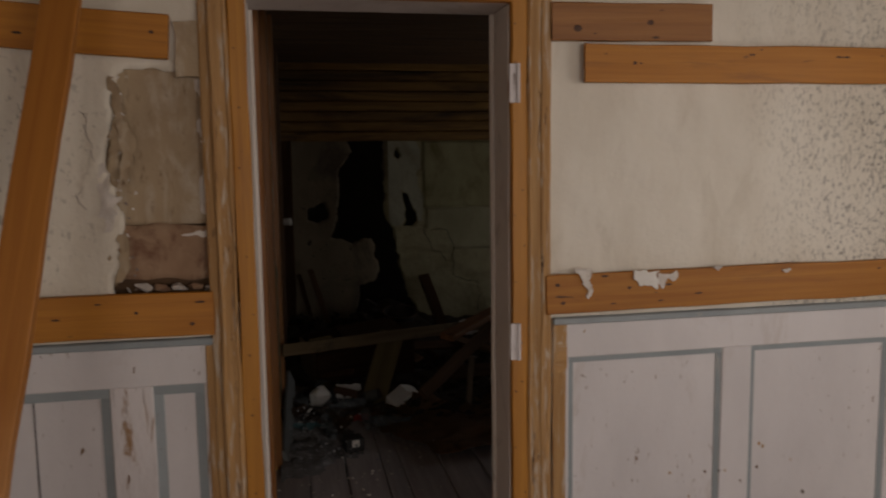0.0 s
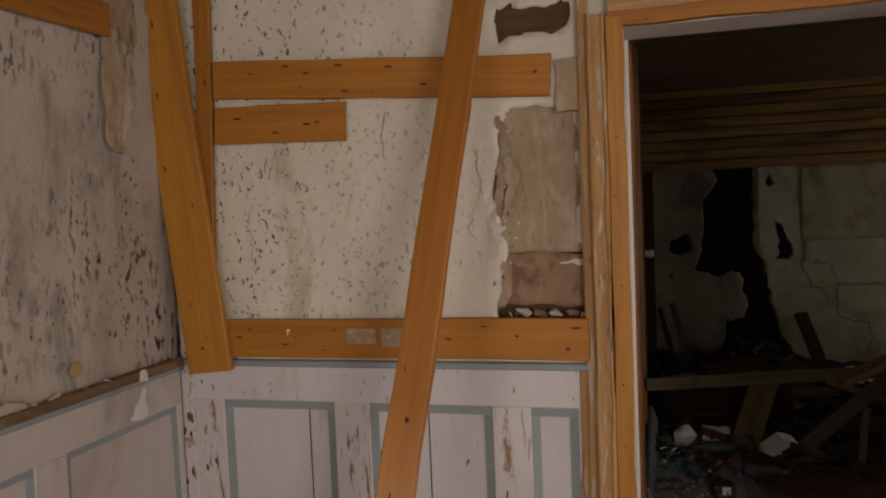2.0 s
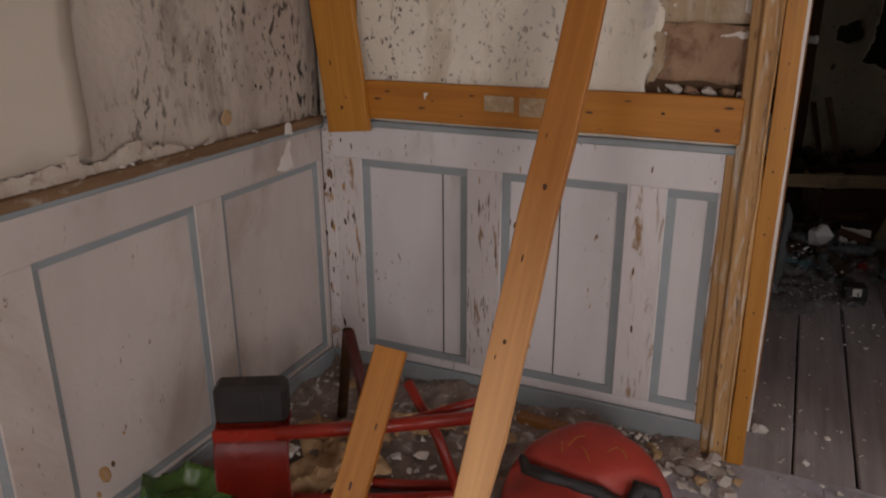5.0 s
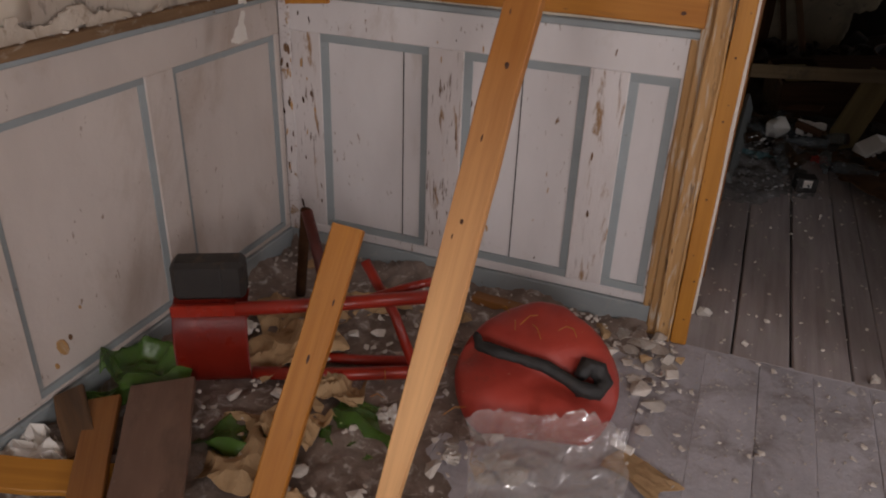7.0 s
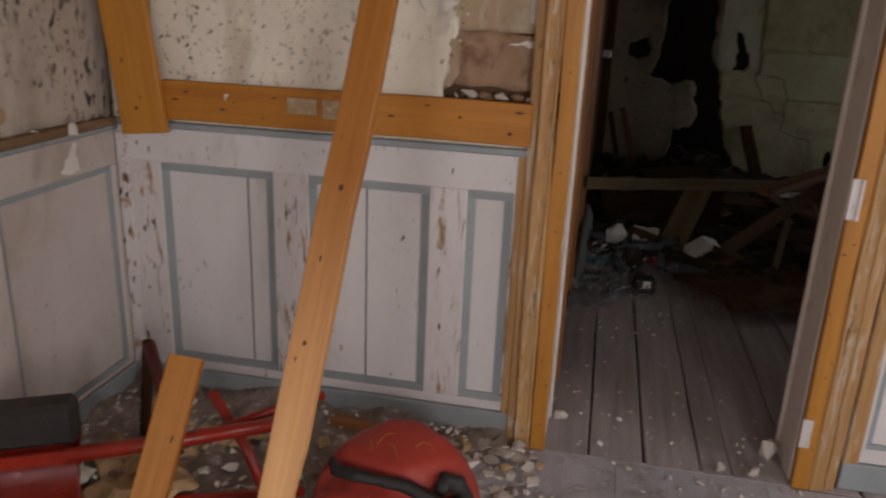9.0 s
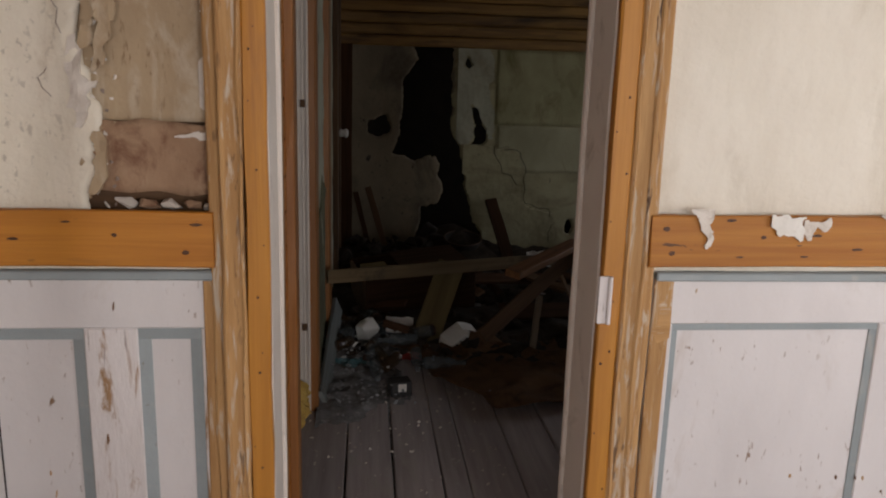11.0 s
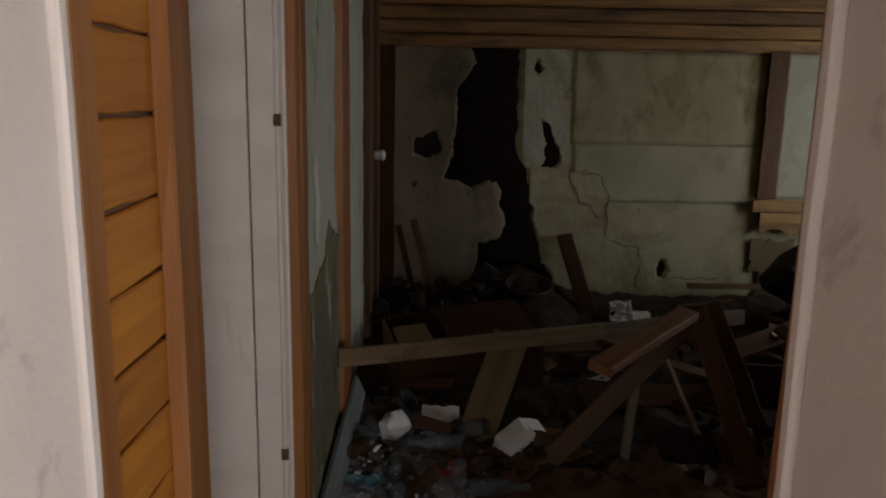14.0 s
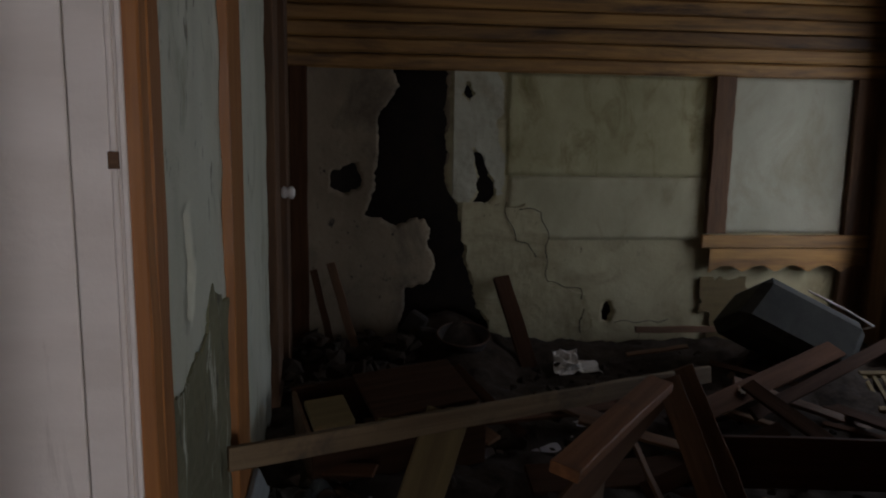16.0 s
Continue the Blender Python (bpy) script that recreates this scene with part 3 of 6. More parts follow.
s = part("torn_lining", sheet_mesh(2.36, 2.53, 1.735, 2.37, 0.012, 0.010, keep=[(2.375, 2.37), (2.362, 1.95), (2.37, 1.76), (2.41, 1.735), (2.455, 1.76), (2.45, 1.86), (2.50, 1.90), (2.515, 2.02), (2.53, 2.37)], seed=26.0, relief=0.014, rag=0.01), BROWN, ww, "strip of torn lining hanging loose")
s.matrix_basis = Matrix(((0, -1, 0, XW + 0.020), (1, 0, 0, 0), (0, 0, 1, 0), (0, 0, 0, 1)))
BLACKMOULD = mat("black_mould", (0.06, 0.052, 0.048), (0.03, 0.026, 0.024), 0.95, (30, 30, 30), 5, (0.30, 0.26, 0.225), (36, 36, 20), (0.50, 0.58), bump=0.3)
rng = random.Random(61)
for y0, y1, z0, z1, count in ((2.40, 2.52, 1.35, 1.74, 34), (1.98, 2.46, 1.14, 1.30, 46), (1.48, 1.62, 1.10, 1.22, 12), (2.05, 2.45, 1.30, 1.75, 22)):
    for _ in range(count):
        y, z, w = rng.uniform(y0, y1), rng.uniform(z0, z1), rng.choice((0.002, 0.003, 0.004, 0.006, 0.009))
        k = part("mould_blot", disc(w, 0.0012, 9, rng.randrange(999), rng.uniform(0.25, 0.6)), BLACKMOULD, ww)
        k.matrix_basis = Matrix(((0, 0, 1, XW + 0.002), (1, 0, 0, y), (0, 1, 0, z), (0, 0, 0, 1))) @ pose(0, 0, 0, 0, 0, 90 + rng.uniform(-25, 25))

we = thing("wall_east", "plain plaster wall of the front room", "wall", kind="structure")
for y0, y1, z0, z1 in ((YS - 0.2, 0.55, 0, H), (1.85, 2.87, 0, H), (0.55, 1.85, 0, 0.85), (0.55, 1.85, 2.2, H)):
    part("wall_body", block(XE, XE + 0.2, y0, y1, z0, z1), DAMP, we)
wso = thing("wall_south", "plain plaster wall with a window opening", "wall", kind="structure")
for x0, x1, z0, z1 in ((XW - 0.2, -0.62, 0, H), (0.32, 1.6, 0, H), (2.8, XE + 0.2, 0, H), (-0.62, 0.32, 0, 0.85), (-0.62, 0.32, 2.2, H), (1.6, 2.8, 0, 0.85), (1.6, 2.8, 2.2, H)):
    part("wall_body", block(x0, x1, YS - 0.25, YS, z0, z1), DAMP, wso)
def window(name, x, y, w, turn):
    """A two-pane window in its opening, its sill height at 0.85."""
    t = thing(name, "white-framed window with two panes", "window", kind="structure", m=pose(x, y, 0.85, 0, 0, turn))
    for x0, x1, z0, z1 in ((-w, -w + 0.06, 0, 1.35), (w - 0.06, w, 0, 1.35), (-w + 0.06, w - 0.06, 0, 0.06), (-w + 0.06, w - 0.06, 1.29, 1.35), (-0.03, 0.03, 0.06, 1.29)):
        part("window_frame", block(x0, x1, -0.03, 0.03, z0, z1, 0.004), WHITE, t)
    for x0, x1 in ((-w + 0.06, -0.03), (0.03, w - 0.06)):
        g = part("pane", block(x0, x1, -0.003, 0.003, 0.06, 1.29), PANE, t)
        g.visible_shadow = False


window("window_1", 2.2, YS - 0.12, 0.60, 0)
window("window_3", -0.15, YS - 0.12, 0.47, 0)
window("window_4", XE + 0.10, 1.20, 0.65, 90)
c = thing("ceiling", "boarded ceiling", "ceiling", kind="structure")
part("ceiling_boards", block(XW - 0.2, XE + 0.2, YS - 0.2, 2.87, H, H + 0.12), OLDWOOD, c)
c = thing("ceiling_back", "dark boarded ceiling of the back room", "ceiling", kind="structure")
bm = bmesh.new()
for i in range(26):
    block(-1.2, 4.4, 2.88 + i * 0.17, 2.88 + i * 0.17 + 0.162, H, H + 0.02, bm=bm)
block(-1.2, 4.4, 2.88, 7.6, H + 0.021, H + 0.1, bm=bm)
part("ceiling_boards", bm, OLDWOOD, c)

# ---- doorway ----
d1 = thing("door_1", "open doorway without a leaf, its casing stripped to worn pine", "doorway", kind="structure")


def upright(name, x, y, z0, z1, w, t, material, parent, label="", face=(0, -1, 0), seed=0):
    p = part(name, plank_mesh(z1 - z0, w, t, seed, 14, 0.003, 0.004), material, parent, label)
    p.matrix_basis = between((x, y, z0), (x, y, z1), face)
    return p


for sgn, xa in ((-1, DX0), (1, DX1)):
    upright("inner_casing", xa + sgn * 0.026, BY - 0.034, 0, DZ + 0.03, 0.052, 0.030, PINE_PALE, d1, "bare orange pine strip with nail holes", seed=1)
    upright("moulded_casing", xa + sgn * 0.078, BY - 0.026, 0, DZ + 0.04, 0.050, 0.044, WORN, d1, "stripped moulding with scraps of old paint", seed=2)
    upright("bead", xa + sgn * 0.101, BY - 0.043, 0, DZ + 0.04, 0.012, 0.018, WORN, d1, seed=3)
    upright("bead", xa + sgn * 0.060, BY - 0.046, 0, DZ + 0.04, 0.010, 0.014, WORN, d1, seed=4)
    upright("outer_casing", xa + sgn * 0.120, BY - 0.016, 0, DZ + 0.10, 0.034, 0.026, WORN, d1, seed=5)
    upright("jamb", xa + sgn * 0.011, 2.768, 0, DZ, 0.175, 0.022, WHITE_JAMB, d1, "dirty white painted jamb", (-sgn, 0, 0), 6)
    upright("stop_bead", xa + sgn * 0.006, 2.866, 0, DZ, 0.022, 0.032, WHITE_JAMB, d1, "", (-sgn, 0, 0), 7)
rng = random.Random(77)
for sgn, xa in ((-1, DX0), (1, DX1)):
    for i in range(16):
        k = part("nail_hole", turned_mesh([(rng.uniform(0.0018, 0.0045), -0.001), (0.0018, 0.001)], 7), KNOT, d1)
        k.matrix_basis = pose(xa + sgn * (0.026 + rng.uniform(-0.018, 0.018)), BY - 0.0495, 0.12 + i * 0.125 + rng.uniform(-0.05, 0.05), 90, 0, 0)
for z in (0.93, 1.75):
    h = part("hinge", joined([(block(-0.014, 0.014, -0.004, 0.004, -0.06, 0.06, 0.002), Matrix()), (turned_mesh([(0.006, -0.06), (0.006, 0.06)], 8), pose(0.014, -0.006, 0))]), FLAKY, d1, "paint-caked hinge leaf")
    h.location = (DX1 + 0.006, BY - 0.052, z + 0.03)
h = part("hinge", block(-0.016, 0.016, -0.004, 0.004, -0.05, 0.05, 0.002), FLAKY, d1, "paint-caked hinge leaf")
h.location = (DX1 + 0.012, BY - 0.052, 0.20)
lint = part("lintel", plank_mesh(DX1 - DX0, 0.19, 0.022, 3), WHITE_DUSTY, d1)
lint.matrix_basis = between((DX0, 2.775, DZ + 0.011), (DX1, 2.775, DZ + 0.011), (0, 0, -1))
for z, w, t, y, ma in ((DZ + 0.022, 0.044, 0.030, BY - 0.034, PINE), (DZ + 0.066, 0.05, 0.044, BY - 0.026, WORN)):
    lint = part("head_casing", plank_mesh(DX1 - DX0 + 0.08, w, t, 9), ma, d1)
    lint.matrix_basis = between((DX0 - 0.04, y, z), (DX1 + 0.04, y, z), (0, -1, 0))
# casing towards the back room
for sgn, xa in ((-1, DX0), (1, DX1)):
    upright("back_casing", xa + sgn * 0.045, 2.90, 0, DZ + 0.05, 0.085, 0.026, PINE_RED, d1, face=(0, 1, 0), seed=11)
th = part("threshold", plank_mesh(DX1 - DX0, 0.03, 0.012, 4), FLOOR_A, d1)
th.matrix_basis = between((DX0, 2.642, -0.008), (DX1, 2.642, -0.008))


# ---- dado panelling ----
def dado(name, m, length, panels, z1, z0, label, band=0.028, top=1.0, foot=0.10, stile_paint=None, paint=None):
    """Framed panelling along local x, its face to local -y: stiles, rails, sunk panels and painted mouldings."""
    t = thing(name, label, "wainscot", m=m)
    paint = paint or WHITE
    stile_paint = stile_paint or paint
    part("top_rail", block(0, length, 0.0, 0.03, z1, top, 0.003), paint, t)
    part("bottom_rail", block(0, length, 0.0, 0.03, foot, z0, 0.003), paint, t)
    part("cap", block(0, length, -0.018, 0.03, top, top + 0.022, 0.004), BLUE, t, "blue-grey dado cap")
    part("skirting", block(0, length, -0.010, 0.03, 0.0, foot - 0.002, 0.004), BLUE, t, "blue-grey skirting board")
    edges = [0.0] + [u for p in panels for u in p] + [length]
    for a, c in zip(edges[::2], edges[1::2]):
        if c - a > 0.004:
            part("stile", block(a, c, 0.0, 0.03, z0, z1, 0.003), stile_paint, t)
    for a, c in panels:
        bm = block(a - 0.002, c + 0.002, 0.014, 0.028, z0 - 0.002, z1 + 0.002)
        pn = part("panel", bm, paint, t, "white panel with flaking paint")
        for u0, u1, v0, v1 in ((a, c, z1 - band, z1), (a, c, z0, z0 + band), (a, a + band, z0 + band, z1 - band), (c - band, c, z0 + band, z1 - band)):
            bm = block(u0, u1, 0.003, 0.015, v0, v1)
            bm.verts.ensure_lookup_table()
            cx, cz = (a + c) / 2, (z0 + z1) / 2
            for v in bm.verts:
                if v.co.y < 0.005:
                    near_edge = abs(v.co.x - a) < 1e-4 or abs(v.co.x - c) < 1e-4 or abs(v.co.z - z0) < 1e-4 or abs(v.co.z - z1) < 1e-4
                    v.co.y = 0.0045 if near_edge else 0.0105
            part("moulding", bm, BLUE, pn, "blue-grey moulding")
    return t


dl = dado("wainscot", Matrix.Translation((XW, BY - 0.01, 0)), 0.315 - XW, [(-0.960 - XW, -0.544 - XW), (-0.417 - XW, 0.000 - XW), (0.124 - XW, 0.272 - XW)], 0.878, 0.133, "white panelled dado with blue-grey mouldings and flaking paint", stile_paint=FLAKY)
for u, a, c in ((-0.640, 0.13, 0.87), (-0.215, 0.13, 0.87)):
    k = part("split", block(u - 0.0016 - XW, u + 0.0016 - XW, 0.0115, 0.0150, a + 0.01, c - 0.02), CHARRED, dl, "open crack in the panel")
k = part("bare_stile", plank_mesh(0.95, 0.034, 0.010, 71), WORN, dl)
k.matrix_basis = between((0.298 - XW, -0.002, 0.06), (0.298 - XW, -0.002, 0.98), (0, -1, 0))
dr = dado("wainscot", Matrix.Translation((1.385, BY - 0.01, 0)), 1.80, [(0.059, 0.621), (0.735, 1.29), (1.42, 1.75)], 0.884, 0.150, "white panelled dado with thin blue-grey mouldings", 0.018)
k = part("bare_stile", plank_mesh(0.97, 0.046, 0.010, 72), WORN, dr)
k.matrix_basis = between((0.022, -0.002, 0.05), (0.022, -0.002, 0.99), (0, -1, 0))
k = part("bare_patch", sheet_mesh(0.0, 0.05, 0.55, 1.02, 0.01, 0.004, keep=[(0, 0.55), (0.02, 0.7), (0.045, 0.9), (0.05, 1.02), (0, 1.02)], seed=31.0), WORN, dr)
k.location.y = -0.006
TW = Matrix(((0, -1, 0, XW + 0.010), (1, 0, 0, -1.95), (0, 0, 1, 0), (0, 0, 0, 1)))
dw = dado("wainscot", TW, 1.95 + BY - 0.02, [(0.5, 1.0), (1.15, 1.75), (1.90, 2.55), (2.70, 3.24), (3.393, 3.938), (4.058, 4.590)], 0.863, 0.115, "white panelled dado, greyed and dusty, with blue-grey mouldings", 0.020, 0.985, paint=WHITE_DUSTY)
for u, z, r, ma in ((3.50, 0.215, 0.030, WORN), (3.53, 0.23, 0.012, OLDWOOD), (3.47, 0.17, 0.012, WORN), (3.58, 0.30, 0.008, WORN)):
    k = part("paint_loss", disc(r, 0.002, 9, int(u * 100), 0.6), ma, dw, "spot where the paint has flaked off")
    k.matrix_basis = pose(u, 0.0142, z, 90, 70, 0)
# dirty ledge on top of the west dado
lg = part("ledge", plank_mesh(4.5, 0.034, 0.030, 77, 40, 0.004), mat("dirty_ledge", (0.22, 0.13, 0.065), (0.15, 0.085, 0.04), 0.9, (3, 30, 30), 5, (0.40, 0.34, 0.27), (9, 20, 20), (0.55, 0.7), bump=0.6), dw, "brown crumbling ledge")
lg.matrix_basis = between((0.1, -0.012, 1.018), (4.6, -0.012, 1.018))
rng = random.Random(51)
brink = [(0.3, 1.02), (4.03, 1.02)] + [(4.03 - 0.035 * k, 1.040 + 0.014 * min(3, k * 0.35) * rng.uniform(0.35, 1.0)) for k in range(107)]
s = part("lime_edge", sheet_mesh(0.3, 4.04, 1.020, 1.090, 0.010, 0.006, keep=brink, seed=33.0, relief=0.005), mat("dirty_lime", (0.56, 0.49, 0.41), (0.45, 0.375, 0.30), 0.95, (16, 16, 16), 6, (0.24, 0.16, 0.10), 13.0, (0.54, 0.70), bump=0.7, bump_scale=60), dw, "crumbled lime edge")
s.location.y = -0.008
k = part("round_flake", disc(0.024, 0.003, 16, 5, 1.0), KRAFT, dw, "round tan flake on the plaster")
k.matrix_basis = pose(4.117, 0.002, 1.092, 90, 0, 0)
for q in range(46):
    k = part("ledge_crumb", chunk_mesh(rng.uniform(0.004, 0.013), 820 + q, 0.5, 8), CHALK if q % 3 else SOIL, dw)
    k.matrix_basis = pose(rng.uniform(2.9, 4.6), -0.012 + rng.uniform(-0.008, 0.010), 1.030, 0, 0, rng.uniform(0, 360))
for u, z, w, h in ((4.231, 1.058, 0.045, 0.04), (4.215, 0.972, 0.085, 0.095)):
    k = part("paper_scrap", sheet_mesh(u - w / 2, u + w / 2, z - h / 2, z + h / 2, 0.004, 0.002, keep=[(u - w / 2, z - h / 2), (u + w / 2, z - h / 2 + 0.006), (u + 0.008, z + h / 2), (u - 0.006, z + h / 2)], seed=u), PAPER, dw, "torn paper scrap")
    k.location.y = -0.034
    k.rotation_euler.x = radians(6)

k = part("corner_post", plank_mesh(0.94, 0.045, 0.008, 81), FLAKY, dl, "worn corner post with flaking paint")
k.matrix_basis = between((0.030, -0.003, 0.04), (0.030, -0.003, 0.98), (0, -1, 0))

rng = random.Random(71)
for i in range(34):
    u, z = (rng.uniform(0.006, 0.050), rng.uniform(0.30, 0.92)) if i < 22 else (rng.uniform(0.06, 0.165), rng.uniform(0.15, 0.95))
    if i < 7:
        u, z = 0.045 + rng.uniform(-0.014, 0.014), 0.775 + rng.uniform(-0.05, 0.04)
    k = part("paint_loss", disc(rng.uniform(0.006, 0.020), 0.0015, 11, 300 + i, rng.uniform(0.2, 0.4)), (OLDWOOD, WORN, DARKWOOD)[i % 3], dl, "brown scar where the paint has flaked off")
    k.matrix_basis = pose(u, -0.0075 if u < 0.0535 else -0.0002, z, 90, 90 + rng.uniform(-14, 14), 0)
for i in range(24):
    u, z = rng.choice(((-0.48, 0.03), (0.06, 0.045), (-0.10, 0.06), (-0.35, 0.05), (0.29, 0.01)))[0] - XW, rng.uniform(0.15, 0.95)
    u += rng.uniform(-0.045, 0.045)
    sunk = any(a < u < c for a, c in ((-0.960 - XW, -0.544 - XW), (-0.417 - XW, -XW), (0.124 - XW, 0.272 - XW))) and 0.133 < z < 0.878
    k = part("paint_loss", disc(rng.uniform(0.004, 0.016), 0.0015, 9, 400 + i, rng.uniform(0.16, 0.35)), (OLDWOOD, WORN)[i % 2], dl, "brown scar where the paint has flaked off")
    k.matrix_basis = pose(u, 0.0138 if sunk else -0.0002, z, 90, 90 + rng.uniform(-10, 10), 0)
for i in range(26):
    u, z = rng.uniform(0.05, 1.3), rng.uniform(0.12, 0.98)
    if i < 22:
        u, z = rng.gauss(0.80, 0.10) if i % 2 else rng.gauss(0.58, 0.05), rng.uniform(0.12, 0.55)
    sunk = (0.059 < u < 0.621 or 0.735 < u < 1.29) and 0.150 < z < 0.884
    k = part("paint_loss", disc(rng.uniform(0.003, 0.010), 0.0015, 9, 500 + i, rng.uniform(0.3, 0.8)), (OLDWOOD, WORN, KRAFT)[i % 3], dr, "brown scar where the paint has flaked off")
    k.matrix_basis = pose(u, 0.0138 if sunk else -0.0002, z, 90, 90 + rng.uniform(-20, 20), 0)

# ---- nailed boards on the wall ----
YB = BY - 0.014
G = "boards nailed to the wall"
plank("wall_board", (-0.985, YB - 0.012, 1.100), (0.315, YB - 0.012, 1.100), 0.130, 0.024, PINE, "orange pine rail nailed over the dado", up=(0, -1, 0), group=G, knots=((0.12, 0.03, 0.006), (0.22, -0.02, 0.007), (0.36, 0.03, 0.005), (0.66, 0.0, 0.007), (0.83, 0.01, 0.009), (0.95, -0.03, 0.012), (0.97, 0.035, 0.008), (0.75, 0.04, 0.006)))
plank("wall_board", (-0.915, YB - 0.012, 1.980), (0.223, YB - 0.012, 1.904), 0.125, 0.024, PINE, "orange pine board nailed to the plaster", up=(0, -1, 0), group=G, knots=((0.30, 0.02, 0.007), (0.55, 0.035, 0.008), (0.42, -0.04, 0.007), (0.96, 0.01, 0.010)))
plank("wall_board", (-0.916, YB - 0.012, 1.829), (-0.447, YB - 0.012, 1.811), 0.124, 0.024, PINE, "short orange pine board nailed to the plaster", up=(0, -1, 0), group=G, knots=((0.72, -0.004, 0.008),))
plank("wall_board", (1.358, YB - 0.012, 1.105), (3.15, YB - 0.012, 1.112), 0.129, 0.024, PINE, "orange pine rail with torn wallpaper scraps", up=(0, -1, 0), group=G, knots=((0.02, 0.03, 0.012), (0.03, -0.03, 0.012), (0.16, 0.01, 0.010), (0.3, -0.02, 0.008)))
plank("wall_board", (1.487, YB - 0.012, 1.847), (3.15, YB - 0.012, 1.852), 0.121, 0.024, PINE, "orange pine board nailed to the plaster", up=(0, -1, 0), group=G, knots=((0.1, 0.0, 0.01), (0.35, 0.03, 0.007)))
plank("wall_board", (1.375, YB - 0.012, 1.972), (1.924, YB - 0.012, 1.978), 0.118, 0.024, PINE_RED, "dark-stained pine board nailed to the plaster", up=(0, -1, 0), group=G, knots=((0.15, -0.02, 0.02), (0.6, 0.0, 0.016)))
k = plank("wall_board", (-0.975, YB - 0.042, 0.985), (-1.125, YB - 0.042, 2.41), 0.165, 0.026, PINE_PALE, "wide pine board hung askew in the corner", up=(0, -1, 0), group=G, knots=((0.06, 0.01, 0.010), (0.5, 0.05, 0.007)))
plank("wall_board", (-0.985, YB - 0.012, 1.18), (-0.940, YB - 0.012, 2.41), 0.060, 0.022, PINE, "narrow pine batten behind the askew board", up=(0, -1, 0), group=G)
plank("wall_board", (XW + 0.026, 1.10, 2.120), (XW + 0.026, 2.375, 2.140), 0.10, 0.024, PINE, "orange pine board nailed to the damp plaster", up=(1, 0, 0), group=G)
k = part("plaster_tab", sheet_mesh(0.238, 0.325, 1.795, 1.955, 0.012, 0.02, seed=41.0, relief=0.006, rag=0.008), BROWN)
k.location.y = BY - 0.02
tagged(k, "crumbling lump of old plaster at the end of a board", "plaster")
rng = random.Random(4)
for x, z, w, h, bright in ((1.475, 1.130, 0.085, 0.115, 0), (1.70, 1.138, 0.088, 0.075, 1), (1.785, 1.135, 0.085, 0.075, 0), (1.98, 1.155, 0.075, 0.045, 0), (2.22, 1.15, 0.03, 0.03, 0), (-0.42, 1.11, 0.10, 0.05, 0), (-0.30, 1.105, 0.10, 0.06, 0), (-0.68, 1.11, 0.022, 0.045, 1)):
    SEED[0] += 1
    torn = [(-w * 0.5, h * 0.5), (w * 0.5, h * 0.5)] + [(w * (0.5 - q / 6) + rng.uniform(-0.08, 0.08) * w, h * (0.5 - (0.35, 0.75, 1.0, 0.6, 0.45)[(q + SEED[0]) % 5] * rng.uniform(0.85, 1.0))) for q in range(1, 6)] if w < 0.09 else None
    k = part("paper_scrap", sheet_mesh(-w / 2, w / 2, -h / 2, h / 2, 0.0045, 0.002, keep=torn, seed=SEED[0] * 1.3, relief=0.004 if torn else 0.001), PAPER if bright else CHALK if torn else FADED)
    k.matrix_basis = pose(x, YB - 0.031, z, 4, 0, 0)
    tagged(k, "torn scrap of old wallpaper stuck to a board", "paper", "wallpaper scraps")

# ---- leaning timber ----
# Shade on the upper board and light on the lower are painted into the colour.
PINE_LEAN = mat("shade_graded_pine", (0.42, 0.162, 0.026), (0.34, 0.118, 0.016), 0.55, GRAIN, 4, (0.28, 0.095, 0.014), (0.8, 9, 9), (0.52, 0.72), None, bump=0.2, bump_scale=(5, 160, 160), distort=0.4)
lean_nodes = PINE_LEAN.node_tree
along, split, shade_ramp, shade_mix = (lean_nodes.nodes.new("ShaderNode" + k) for k in ("TexCoord", "SeparateXYZ", "MapRange", "Mix"))
shade_mix.data_type = "RGBA"
shade_ramp.inputs["From Min"].default_value, shade_ramp.inputs["From Max"].default_value = -1.05, -0.15
shade_ramp.inputs["To Min"].default_value, shade_ramp.inputs["To Max"].default_value = 1.0, 0.0
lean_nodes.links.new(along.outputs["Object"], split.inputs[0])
lean_nodes.links.new(split.outputs["X"], shade_ramp.inputs["Value"])
lean_nodes.links.new(shade_ramp.outputs[0], shade_mix.inputs["Factor"])
# stained: the darker pine colour; pale: the same colour lightened as if lit.
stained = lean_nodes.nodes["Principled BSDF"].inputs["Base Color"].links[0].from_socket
lean_nodes.links.new(stained, shade_mix.inputs["A"])
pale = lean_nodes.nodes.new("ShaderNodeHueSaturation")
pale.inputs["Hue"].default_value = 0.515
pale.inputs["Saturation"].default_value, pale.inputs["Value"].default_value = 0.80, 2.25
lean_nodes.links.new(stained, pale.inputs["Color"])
lean_nodes.links.new(pale.outputs[0], shade_mix.inputs["B"])
lean_nodes.links.new(shade_mix.outputs["Result"], lean_nodes.nodes["Principled BSDF"].inputs["Base Color"])
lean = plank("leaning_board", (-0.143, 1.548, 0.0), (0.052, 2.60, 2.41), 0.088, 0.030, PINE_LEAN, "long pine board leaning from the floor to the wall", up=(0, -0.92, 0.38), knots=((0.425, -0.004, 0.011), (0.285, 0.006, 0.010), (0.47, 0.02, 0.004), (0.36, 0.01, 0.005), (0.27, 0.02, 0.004)))
